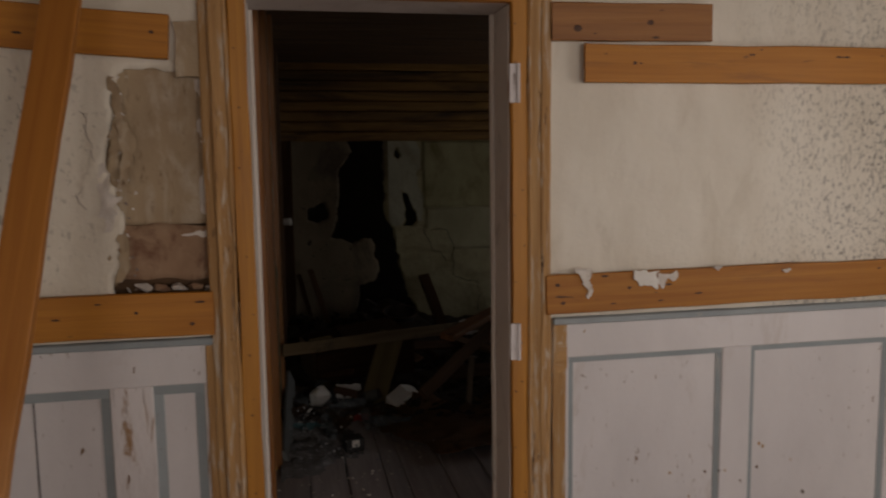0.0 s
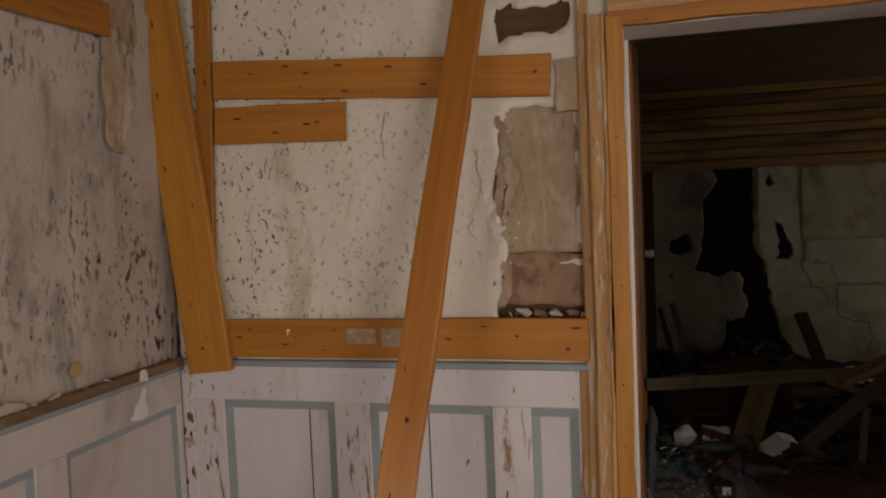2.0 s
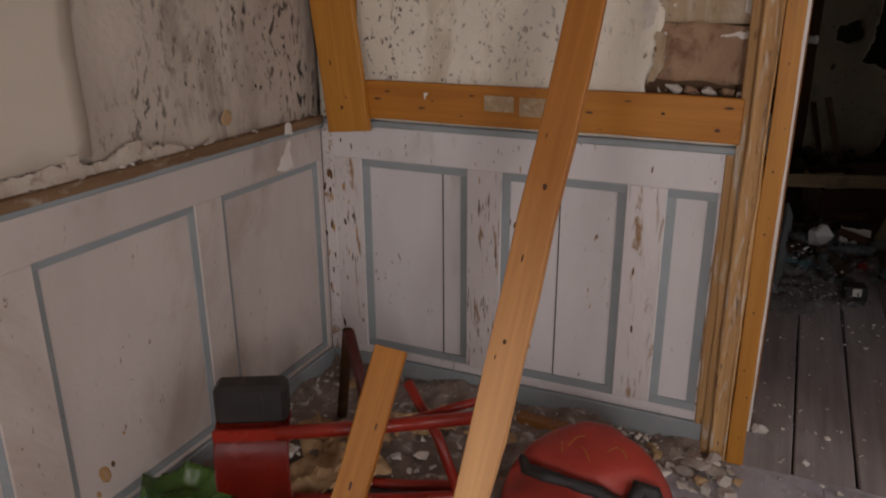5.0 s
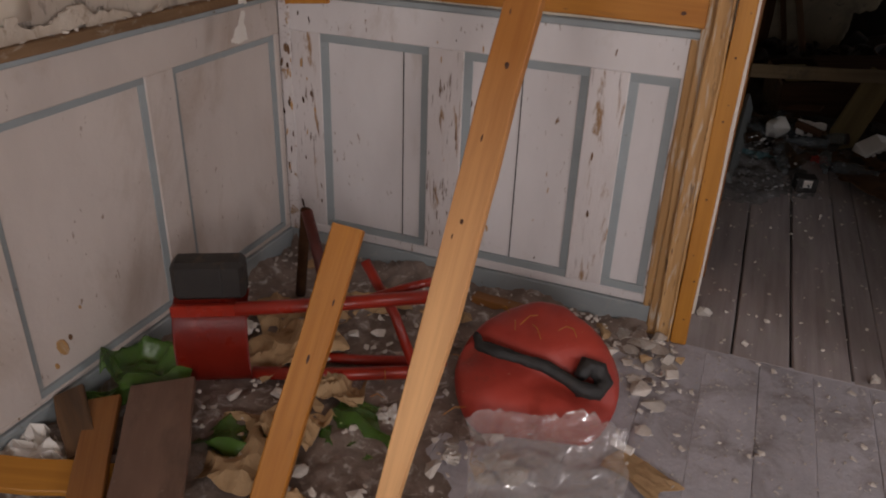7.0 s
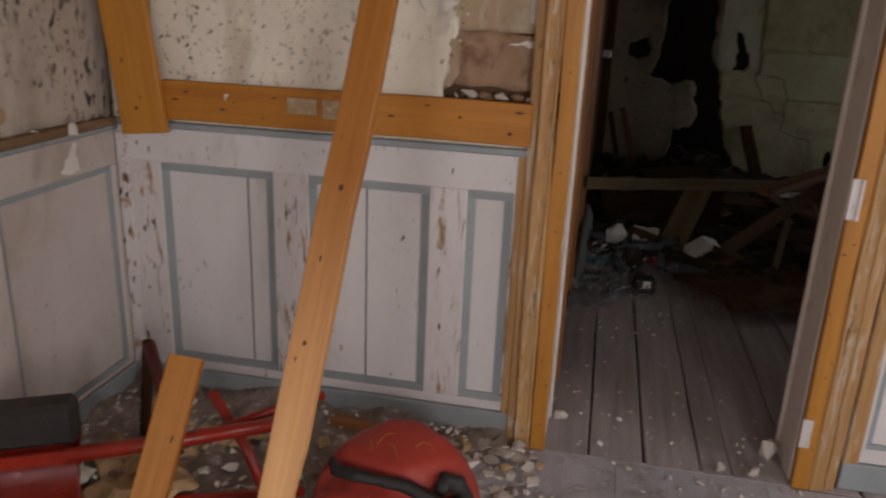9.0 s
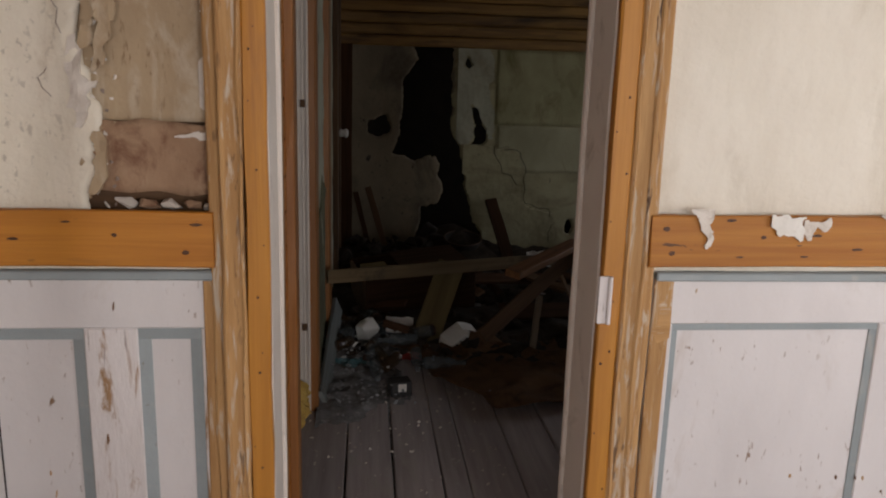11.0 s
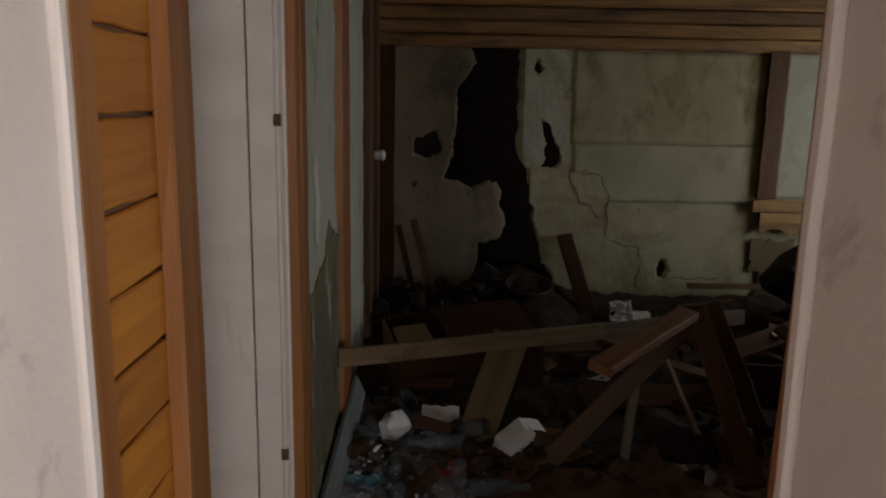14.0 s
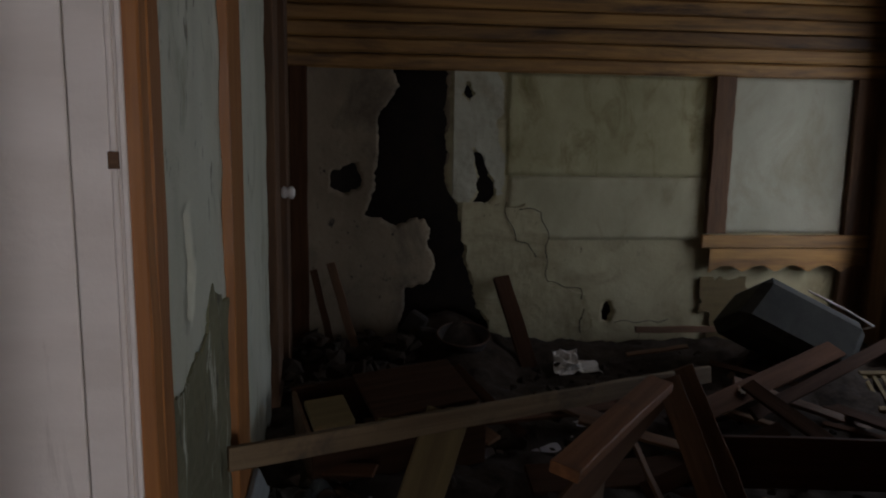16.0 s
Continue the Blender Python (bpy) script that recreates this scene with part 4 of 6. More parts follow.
for v in lean.data.vertices:
    if v.co.y < 0:
        v.co.y *= 1 - 0.78 * min(1.0, max(0.0, (-0.78 - v.co.x) / 0.50))
plank("leaning_board", (-0.425, 1.42, 0.0), (-0.372, 1.80, 0.635), 0.078, 0.034, PINE, "short sawn pine stud standing among rubble", up=(0.25, -0.86, 0.45), knots=((0.55, 0.0, 0.007), (0.75, -0.02, 0.005)))

# ---- floors ----
fl = thing("floor", "dusty floorboards strewn with plaster crumbs", "floor", kind="structure")
part("subfloor", block(XW - 0.2, XE + 0.2, YS - 0.2, 2.66, -0.14, -0.006), SOIL, fl)
fb = thing("floor_back", "grey worn floorboards with open joints", "floor", kind="structure")
part("subfloor", block(-1.3, 4.4, 2.62, 7.6, -0.14, -0.034), CHARRED, fb)


def floor_board(parent, x, w, y0, y1, material, seed):
    bm = plank_mesh(y1 - y0, w, 0.03, seed, 10, 0.002 if parent is fb else 0.0006, 0.004 if parent is fb else 0.0015)
    b = part("floorboard", bm, material, parent)
    b.matrix_basis = between((x, y0, -0.016), (x, y1, -0.016))


x, i = XW, 0
while x < XE:
    w = 0.14 + 0.05 * random.Random(i).random()
    floor_board(fl, x + w / 2, w - 0.0008, YS, 2.632, FLOOR_A, 300 + i)
    x, i = x + w, i + 1
x, i = -1.2, 0
EDGES = [-1.2, -1.0, -0.8, -0.6, -0.42, -0.23, -0.03, 0.17, 0.375, 0.590, 0.778, 0.961, 1.06, 1.26, 1.46, 1.66, 1.86, 2.06, 2.26, 2.46, 2.66, 2.86, 3.06, 3.26, 3.46, 3.66, 3.86, 4.1]
for a, c in zip(EDGES, EDGES[1:]):
    floor_board(fb, (a + c) / 2, c - a - (0.004, 0.011, 0.006, 0.003)[i % 4], 2.645, 7.3, FLOOR, 400 + i)
    i += 1

# ---- the passage and the back room ----
wp = thing("wall_passage", "short partition clad with horizontal orange boards", "wall", kind="structure")
part("wall_body", block(LX - 0.10, LX - 0.03, 2.87, 3.255, 0, H), OLDWOOD, wp)
upright("corner_strip", LX - 0.012, 2.905, 0, H, 0.06, 0.026, PINE_RED, wp, face=(1, 0, 0), seed=21)
upright("corner_strip", LX - 0.006, 3.205, 0, H, 0.10, 0.030, PINE_RED, wp, face=(1, 0, 0), seed=22)
z, i = 0.0, 0
while z < H - 0.02:
    h = 0.098 + 0.02 * random.Random(i + 50).random()
    b = part("cladding_board", plank_mesh(0.235, h - 0.006, 0.02, 500 + i, 4, 0.002), PINE, wp)
    b.matrix_basis = between((LX - 0.028, 2.925, z + h / 2), (LX - 0.028, 3.16, z + h / 2), (1, 0, 0))
    z, i = z + h, i + 1
part("wall_body", block(-1.2, LX - 0.10, 3.12, 3.20, 0, H), OLDWOOD, wp)

WY = 4.16
wd = thing("wall_white_boards", "white painted board partition beside a dark recess", "wall", kind="structure")
for x0, x1 in ((-1.2, -0.25), (-0.248, 0.09), (0.093, 0.312)):
    part("wide_board", block(x0, x1, WY + 0.004, WY + 0.03, 0.0, H, 0.003), WHITE_JAMB, wd)
part("wall_body", block(-1.2, LX - 0.03, WY + 0.035, WY + 0.10, 0, H), OLDWOOD, wd)
for x0, x1, p in ((0.319, 0.392, 0.006), (0.392, 0.404, 0.012), (0.404, 0.412, 0.007), (0.412, 0.424, 0.019)):
    part("casing_moulding", block(x0, x1, WY - p, WY + 0.032, 0.0, H, 0.003), WHITE_JAMB, wd)
upright("corner_strip", LX - 0.012, WY + 0.02, 0, H, 0.036, 0.06, PINE_RED, wd, "bare orange pine edge", (0, -1, 0), 31)
upright("corner_strip", LX - 0.004, WY + 0.085, 0, H, 0.085, 0.026, PINE_RED, wd, "bare orange pine edge", (1, 0, 0), 32)
for z, x in ((1.37, 0.40), (0.40, 0.40)):
    k = part("bolt_hole", block(x - 0.010, x + 0.010, WY - 0.020, WY - 0.016, z - 0.016, z + 0.016), OLDWOOD, wd, "small raw wood chip")
part("wall_body", block(-1.3, -1.2, 2.87, 4.30, 0, H), OLDWOOD, wd)

wl = thing("wall_back_west", "peeling pale green wall with bare studs", "wall", kind="structure")
part("wall_body", block(LX - 0.14, LX - 0.03, WY + 0.11, 7.6, 0, H), OLDWOOD, wl)
M_EASTFACE = Matrix(((0, -1, 0, LX - 0.010), (1, 0, 0, 0), (0, 0, 1, 0), (0, 0, 0, 1)))
s = part("green_panel", sheet_mesh(WY + 0.13, 5.05, 0.0, H, 0.03, 0.018, [[(4.50, 0.92), (4.62, 1.05), (4.60, 1.2), (4.52, 1.25), (4.55, 1.1)]], seed=61.0, relief=0.008), GREENISH, wl, "peeling pale green panel", True)
s.matrix_basis = M_EASTFACE
s = part("green_panel", sheet_mesh(5.30, 6.16, 0.0, H, 0.03, 0.018, seed=62.0, relief=0.006), GREENISH, wl, "peeling pale green panel", True)
s.matrix_basis = M_EASTFACE
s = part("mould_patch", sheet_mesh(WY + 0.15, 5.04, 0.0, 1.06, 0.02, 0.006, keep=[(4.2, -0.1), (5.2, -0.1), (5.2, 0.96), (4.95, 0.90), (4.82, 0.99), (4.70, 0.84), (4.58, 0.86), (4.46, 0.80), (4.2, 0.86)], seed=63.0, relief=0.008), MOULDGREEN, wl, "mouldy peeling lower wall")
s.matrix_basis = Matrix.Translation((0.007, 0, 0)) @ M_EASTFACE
upright("stud", LX + 0.002, 5.16, 0, H, 0.24, 0.036, PINE_RED, wl, "bare orange stud", (1, 0, 0), 41)
upright("stud", LX + 0.000, 6.30, 0, H, 0.20, 0.05, OLDWOOD, wl, "dark bare stud", (1, 0, 0), 42)
upright("stud", LX + 0.000, 6.80, 0, H, 0.16, 0.05, OLDWOOD, wl, "dark bare stud", (1, 0, 0), 43)
k = part("porcelain_insulator", turned_mesh([(0.020, 0), (0.030, 0.012), (0.022, 0.028), (0.032, 0.044), (0.030, 0.056), (0.014, 0.064)], 16), CERAMIC)
k.matrix_basis = pose(LX + 0.028, 6.42, 1.10, 0, 90, 0)
tagged(k, "white porcelain insulator screwed to a stud", "insulator")

wf = thing("wall_back_north", "mottled plaster wall with a blackened hole under log boards", "wall", kind="structure")
part("wall_body", block(0.2, 4.4, FY + 0.22, FY + 0.30, 0, H), CHARRED, wf)
BURNT = [(1.06, 1.80), (1.06, 1.66), (0.96, 1.47), (0.95, 1.2), (0.93, 1.05), (0.87, 0.90), (1.06, 0.84), (1.24, 0.88), (1.28, 0.70), (1.29, 0.48), (1.12, 0.46), (1.10, 0.30), (1.06, -0.1), (1.72, -0.1), (1.68, 0.10), (1.55, 0.42), (1.49, 0.62), (1.47, 0.84), (1.44, 0.98), (1.36, 1.06), (1.37, 1.80)]
HOLE2 = [(0.70, 1.18), (0.84, 1.20), (0.87, 1.05), (0.78, 1.00), (0.69, 1.02)]
HOLE3 = [(1.50, 1.30), (1.58, 1.27), (1.66, 1.05), (1.60, 0.93), (1.52, 0.95), (1.55, 1.12)]
HOLE5 = [(1.46, 1.72), (1.52, 1.62), (1.50, 1.56), (1.45, 1.60)]
HOLE4 = [(2.34, 0.37), (2.41, 0.38), (2.45, 0.30), (2.42, 0.22), (2.36, 0.24)]
SOOT_EDGE = [(0.3, -0.1), (1.35, -0.1), (1.35, 0.9), (1.38, 1.9), (0.3, 1.9)]
s = part("plaster", sheet_mesh(0.42, 1.40, -0.02, 1.76, 0.02, 0.045, [BURNT, HOLE2], seed=70.0, relief=0.004), SOOTY, wf, "brown soot-stained plaster round a burnt hole", True)
s.location.y = FY + 0.002
s = part("plaster", sheet_mesh(0.42, 4.12, -0.02, 1.76, 0.02, 0.045, [BURNT, HOLE3, HOLE4, HOLE5, SOOT_EDGE], seed=71.0, relief=0.004), FARPLASTER, wf, "mottled yellow-grey plaster, blackened and broken", True)
s.location.y = FY
s = part("plaster_layer", sheet_mesh(1.40, 1.78, 0.98, 1.76, 0.014, 0.03, [HOLE3, HOLE5, BURNT], keep=[(1.38, 0.98), (1.70, 1.02), (1.72, 1.2), (1.66, 1.42), (1.69, 1.58), (1.66, 1.76), (1.38, 1.76)], seed=72.0, relief=0.007), PALEFIELD, wf, "thick old plaster standing proud")
s.location.y = FY - 0.022
s = part("plaster_layer", sheet_mesh(1.46, 2.34, 0.0, 0.98, 0.016, 0.034, [BURNT], keep=[(1.44, 0.98), (1.70, 0.97), (1.92, 0.93), (1.98, 0.75), (1.99, 0.48), (2.24, 0.40), (2.30, 0.22), (2.2, 0.10), (2.1, 0.0), (1.5, 0.0)], seed=73.0, relief=0.006), FARPLASTER, wf, "grey cracked plaster layer")
s.location.y = FY - 0.030
for x0, x1, z0, z1, ma, sd in ((1.72, 3.03, 1.142, 1.742, SALLOW, 74.0), (1.74, 3.03, 0.752, 1.136, PALESHEET, 75.0)):
    s = part("wall_sheet", sheet_mesh(x0, x1, z0, z1, 0.03, 0.006, seed=sd, relief=0.002), ma, wf, "stained wall sheet", True)
    s.location.y = FY - 0.008
for pts in ([(1.80, 0.95), (1.86, 0.94), (1.94, 0.93), (1.97, 0.86), (1.99, 0.75), (1.98, 0.62), (2.0, 0.49), (2.1, 0.47), (2.2, 0.44), (2.22, 0.36)], [(1.72, 0.97), (1.74, 0.86), (1.80, 0.76), (1.88, 0.72), (1.92, 0.62)], [(2.42, 0.24), (2.6, 0.235), (2.85, 0.24)], [(2.25, 0.33), (2.2, 0.24), (2.24, 0.15)]):
    part("crack", tube_mesh([(x + 0.012 * math.sin(37 * z + 5 * x), FY - 0.034, z + 0.010 * math.sin(41 * x)) for (x0, z0), (x1, z1) in zip(pts, pts[1:]) for k in range(4) for x, z in [(x0 + (x1 - x0) * k / 4, z0 + (z1 - z0) * k / 4)]], 0.0028, 6), CHARRED, wf, "dark crack in the plaster")
z, i = 1.745, 0
while z < H - 0.01:
    h = 0.088
    b = part("log_board", plank_mesh(3.75, h - 0.004, 0.05, 600 + i, 16, 0.003, 0.012), LOGWOOD, wf)
    b.matrix_basis = between((0.40, FY - 0.02 - 0.004 * (i % 2), z + h / 2), (4.12, FY - 0.02 - 0.004 * (i % 2), z + h / 2), (0, -1, 0))
    z, i = z + h, i + 1
upright("stud", 3.045, FY - 0.03, 0.80, 1.75, 0.125, 0.05, OLDWOOD, wf, "bare stud", seed=51)
upright("stud", 3.97, FY - 0.03, 0.0, 1.75, 0.16, 0.05, OLDWOOD, wf, "bare stud", seed=52)
upright("stud", 0.50, FY - 0.03, 0.0, 1.75, 0.10, 0.05, DARKWOOD, wf, "dark corner stud", seed=53)
s = part("plaster", sheet_mesh(3.11, 3.89, 0.80, 1.75, 0.03, 0.012, seed=75.0, relief=0.004), PALEFIELD, wf, "paler plaster field between studs", True)
s.location.y = FY - 0.012
sh = thing("scalloped_shelf_board", "unpainted scalloped pelmet board nailed across studs", "board", (2.95, FY - 0.075, 0.52))
part("rail", block(0.0, 1.10, 0, 0.03, 0.19, 0.27, 0.004), LOGWOOD, sh)
bm = bmesh.new()
n = 44
topv, lowv = [], []
for i in range(n + 1):
    u = 0.06 + 1.04 * i / n
    z = 0.035 + 0.045 * abs(math.sin(math.pi * (u - 0.06) / 0.218))
    topv.append((u, 0.186))
    lowv.append((u, z))
fr = [[bm.verts.new((u, y, z)) for u, z in row] for row in (topv, lowv) for y in (0.004, 0.026)]
for i in range(n):
    bm.faces.new((fr[0][i], fr[2][i], fr[2][i + 1], fr[0][i + 1]))
    bm.faces.new((fr[1][i], fr[1][i + 1], fr[3][i + 1], fr[3][i]))
    bm.faces.new((fr[2][i], fr[3][i], fr[3][i + 1], fr[2][i + 1]))
    bm.faces.new((fr[0][i], fr[0][i + 1], fr[1][i + 1], fr[1][i]))
part("scalloped_edge", bm, LOGWOOD, sh)

wb = thing("wall_back_east", "dark timber wall with a bright window", "wall", kind="structure")
for y0, y1, z0, z1 in ((2.87, 5.40, 0, H), (6.80, 7.6, 0, H), (5.40, 6.80, 0, 0.53), (5.40, 6.80, 1.95, H)):
    part("wall_body", block(FX, FX + 0.34, y0, y1, z0, z1), OLDWOOD, wb)
part("window_reveal", block(FX - 0.004, FX + 0.33, 6.785, 6.798, 0.53, 1.95, 0.002), GREENISH, wb, "sunlit painted window reveal")
part("window_sill", block(FX - 0.03, FX + 0.33, 5.41, 6.784, 0.532, 0.555, 0.004), WHITE, wb, "white dusty window sill")
upright("post", FX - 0.02, 6.95, 0, H, 0.13, 0.05, OLDWOOD, wb, "dark post beside the window", (-1, 0, 0), 61)
w2 = thing("window_2", "white-framed window with clear panes", "window", (FX + 0.28, 6.09, 0.555), kind="structure")
for y0, y1, z0, z1 in ((-0.70, -0.64, 0, 1.39), (0.64, 0.70, 0, 1.39), (-0.64, 0.64, 0, 0.06), (-0.64, 0.64, 1.33, 1.39), (-0.03, 0.03, 0.06, 1.33)):
    part("window_frame", block(-0.025, 0.025, y0, y1, z0, z1, 0.004), WHITE, w2)
for y0, y1 in ((-0.64, -0.03), (0.03, 0.64)):
    g = part("pane", block(-0.003, 0.003, y0, y1, 0.06, 1.33), PANE, w2)
    g.visible_shadow = False
part("wall_body", block(DX1 + 0.1, FX + 0.34, 2.872, 2.90, 0, H), OLDWOOD, wb)
gr = part("ground", block(-60, 60, -60, 60, -0.6, -0.5), mat("grass_ground", (0.06, 0.09, 0.03), (0.09, 0.12, 0.04), 0.95, (1, 1, 1)))
tagged(gr, "grassy ground outside the house", "ground", kind="structure")

# ---- things on the front room's floor ----
def stood(ob, x, y, z=0.0, rx=0, ry=0, rz=0):
    ob.matrix_basis = pose(x, y, z, rx, ry, rz)
    return ob


chair = thing("toppled_chair", "toppled red-painted chair with a dark seat, lying in rubble", "chair", (-0.852, 1.845, 0))
bm = bmesh.new()
rows = []
for i in range(15):
    a = math.pi * i / 14
    y, z = 0.03 - 0.115 * max(0.0, math.sin(a)) ** 0.7, 0.150 + 0.148 * math.cos(a)
    rows.append([bm.verts.new((x, y, z)) for x in (-0.108, -0.102, -0.05, 0.0, 0.05, 0.096, 0.102)])
for a, c in zip(rows, rows[1:]):
    for k in range(6):
        bm.faces.new((a[k], a[k + 1], c[k + 1], c[k]))
bmesh.ops.solidify(bm, geom=bm.faces, thickness=0.02)
part("backrest", bm, RED, chair, "curved red backrest", True)
part("seat", block(-0.106, 0.098, -0.03, 0.055, 0.290, 0.410, 0.014), DARKSEAT, chair, "dark worn seat")
part("seat_seam", block(0.030, 0.034, -0.0325, 0.020, 0.300, 0.406), BLACK, chair)
part("seat_rail", block(-0.112, 0.108, -0.058, -0.033, 0.248, 0.290, 0.006), RED, chair)
for k in chair.children:
    k.rotation_euler.z = radians(28)
for name, pts, r in (("leg", [(0.10, -0.03, 0.29), (0.35, 0.12, 0.29), (0.60, 0.27, 0.30)], 0.021), ("leg", [(0.10, 0.02, 0.035), (0.35, 0.12, 0.04), (0.60, 0.22, 0.06)], 0.021),
                     ("leg", [(0.16, 0.16, 0.03), (0.36, 0.22, 0.03), (0.62, 0.30, 0.05)], 0.017), ("stretcher", [(0.34, 0.30, 0.34), (0.46, 0.26, 0.20), (0.56, 0.20, 0.06)], 0.016),
                     ("stretcher", [(0.40, 0.16, 0.29), (0.50, 0.28, 0.30), (0.64, 0.42, 0.31)], 0.014), ("leg", [(0.021, 0.49, 0.365), (0.10, 0.43, 0.22), (0.17, 0.37, 0.05)], 0.020), ("leg", [(0.012, 0.50, 0.365), (-0.008, 0.50, 0.20), (-0.030, 0.50, 0.02)], 0.018)):
    part(name, tube_mesh(pts, r), RED if pts[0][0] > 0.05 else DARKRED if pts[0][0] > 0.02 else DARKWOOD, chair, smooth=True)

cu = thing("round_cushion", "round red vinyl cushion with a black strap across it", "cushion", m=pose(0.058, 2.125, 0.088, 34, 0, 14))
prof = [(0.03, -0.05), (0.15, -0.055), (0.215, -0.045), (0.238, -0.015), (0.24, 0.015), (0.222, 0.045), (0.17, 0.070), (0.09, 0.083), (0.02, 0.086)]
bm = turned_mesh(prof, 40)
bmesh.ops.subdivide_edges(bm, edges=bm.edges, cuts=1, use_grid_fill=True)
for v in bm.verts:
    k = noise.noise(Vector((v.co.x * 7, v.co.y * 7, 3.3)))
    v.co.z += (0.026 * k + 0.010 * noise.noise(Vector((v.co.x * 19, v.co.y * 19, 1.1)))) if v.co.z > 0 else 0
    v.co.y = max(v.co.y, -0.185) * (1.0 if v.co.y < 0 else 1.02)
    v.co.z -= 0.10 * max(0, -v.co.y - 0.08)
    v.co.x *= 1 - 0.95 * max(0, v.co.y - 0.02) ** 1.25
    if v.co.z > 0.02:
        v.co.z -= 0.030 * math.exp(-((v.co.y + 0.005 + 0.32 * v.co.x) / 0.045) ** 2) - 0.016 * math.exp(-((v.co.y + 0.11) / 0.05) ** 2)
        v.co.z -= 0.020 * math.exp(-((v.co.x + 0.02) / 0.03) ** 2 - ((v.co.y + 0.14) / 0.06) ** 2)
part("pad", bm, RED_CLOTH, cu, smooth=True)
strap = [(-0.185, 0.095), (-0.175, 0.062), (-0.12, 0.038), (-0.05, 0.022), (0.02, 0.006), (0.08, -0.022), (0.125, -0.045), (0.17, -0.045), (0.19, -0.012), (0.172, 0.022), (0.135, 0.022), (0.12, -0.008)]
pts = [(x, y, 0.092 - 0.55 * (x * x + y * y) * (1.6 if x * x + y * y > 0.03 else 1.0) + 0.006) for x, y in strap]
strap_bm = tube_mesh(pts, [0.010, 0.016, 0.018, 0.015, 0.018, 0.017, 0.022, 0.024, 0.026, 0.027, 0.026, 0.020], 14)
bmesh.ops.subdivide_edges(strap_bm, edges=[e for e in strap_bm.edges if abs(e.verts[0].index - e.verts[1].index) != 1], cuts=4)
for v in strap_bm.verts:
    v.co += noise.noise_vector(v.co * 55) * 0.006 + noise.noise_vector(v.co * 140) * 0.003
part("strap", strap_bm, BLACK, cu, "black rubber strap curled at one end", True)



def film_bag(u0, u1, d0, d1, profile, seed, n=44):
    """A thin clear bag draped along a falling line, with crisp flat folds."""
    r = random.Random(seed)
    folds = [(r.uniform(0, 6.28), r.uniform(3, 9), r.random(), r.uniform(0.006, 0.014)) for _ in range(5)]
    bm = bmesh.new()
    up, low = {}, {}
    for i in range(n + 1):
        for j in range(n + 1):
            s = j / n
            k = noise.noise_vector(Vector((i * 0.09, j * 0.09, seed)))
            u = (u0 + (u1 - u0) * i / n) * (1 - 0.12 * s) + 0.02 * k.x
            d = d0 + (d1 - d0) * s + 0.03 * k.y + 0.015 * noise.noise(Vector((i * 0.5, 0, seed))) * (1 - s)
            z = 0.0
            for (a, za), (b, zb) in zip(profile, profile[1:]):
                if a <= d <= b or (a == profile[0][0] and d < a) or (b == profile[-1][0] and d > b):
                    z = za + (zb - za) * (d - a) / (b - a)
            for a, f, ph, h in folds:
                w = (u * math.cos(a) + d * math.sin(a) + 0.06 * k.z) * f + ph
                z += h * (0.5 - 0.5 * math.cos(w * 6.283)) ** 0.8
            z = max(z, 0.016) - 0.35 * max(0, abs(u) - 0.19)
            up[i, j] = bm.verts.new((u, -d, max(z, 0.004)))
            low[i, j] = bm.verts.new((u, -d, max(z, 0.004) - 0.0008))
    for i in range(n):
        for j in range(n):
            q = ((i, j), (i + 1, j), (i + 1, j + 1), (i, j + 1))
            bm.faces.new([up[k] for k in reversed(q)])
            bm.faces.new([low[k] for k in q])
    rimk = [(i, 0) for i in range(n)] + [(n, j) for j in range(n)] + [(n - i, n) for i in range(n)] + [(0, n - j) for j in range(n)]
    for a, c in zip(rimk, rimk[1:] + rimk[:1]):
        bm.faces.new((up[c], low[c], low[a], up[a]))
    return bm


bag = part("plastic_bag", film_bag(-0.205, 0.235, 0.175, 0.52, [(0.13, 0.100), (0.20, 0.060), (0.33, 0.04), (0.5, 0.02)], 3), CLEARBAG, smooth=True)
bag.matrix_basis = pose(0.085, 2.125, 0, 0, 0, 14)
tagged(bag, "crumpled clear plastic bag over the edge of a cushion", "plastic bag")
for x, y, w, d, h, s, r in ((-1.00, 1.70, 0.24, 0.20, 0.23, 5, 30), (-1.06, 1.58, 0.16, 0.14, 0.10, 6, 70), (-0.34, 1.80, 0.24, 0.2, 0.06, 7, 10), (-0.62, 1.62, 0.2, 0.16, 0.09, 9, 0)):
    b = stood(part("green_bag", crumple_mesh(w, d, h, s, 30, 0.001, 1.3, 0.5), GREENBAG, smooth=True), x, y, 0.003, 0, 0, r)
    tagged(b, "crumpled green plastic bag among rubble", "plastic bag", "green bags")
plank("loose_board", (-1.015, 1.545, 0.075), (-0.62, 1.02, 0.065), 0.085, 0.022, PINE_RED, "reddish pine offcut lying on the rubble", up=(0.1, -0.25, 1))
plank("loose_board", (-0.885, 1.640, 0.105), (-0.52, 1.10, 0.075), 0.175, 0.022, DULLBOARD, "wide brown board lying on the rubble", up=(0.05, -0.2, 1))
plank("loose_board", (-1.10, 1.20, 0.08), (-0.78, 1.36, 0.03), 0.09, 0.024, PINE_PALE, "pale pine offcut lying on the floor", up=(0, -0.3, 1))
plank("loose_board", (-1.09, 1.50, 0.11), (-0.93, 1.38, 0.05), 0.08, 0.02, OLDWOOD, "broken board end on the rubble", up=(0.2, -0.5, 1))
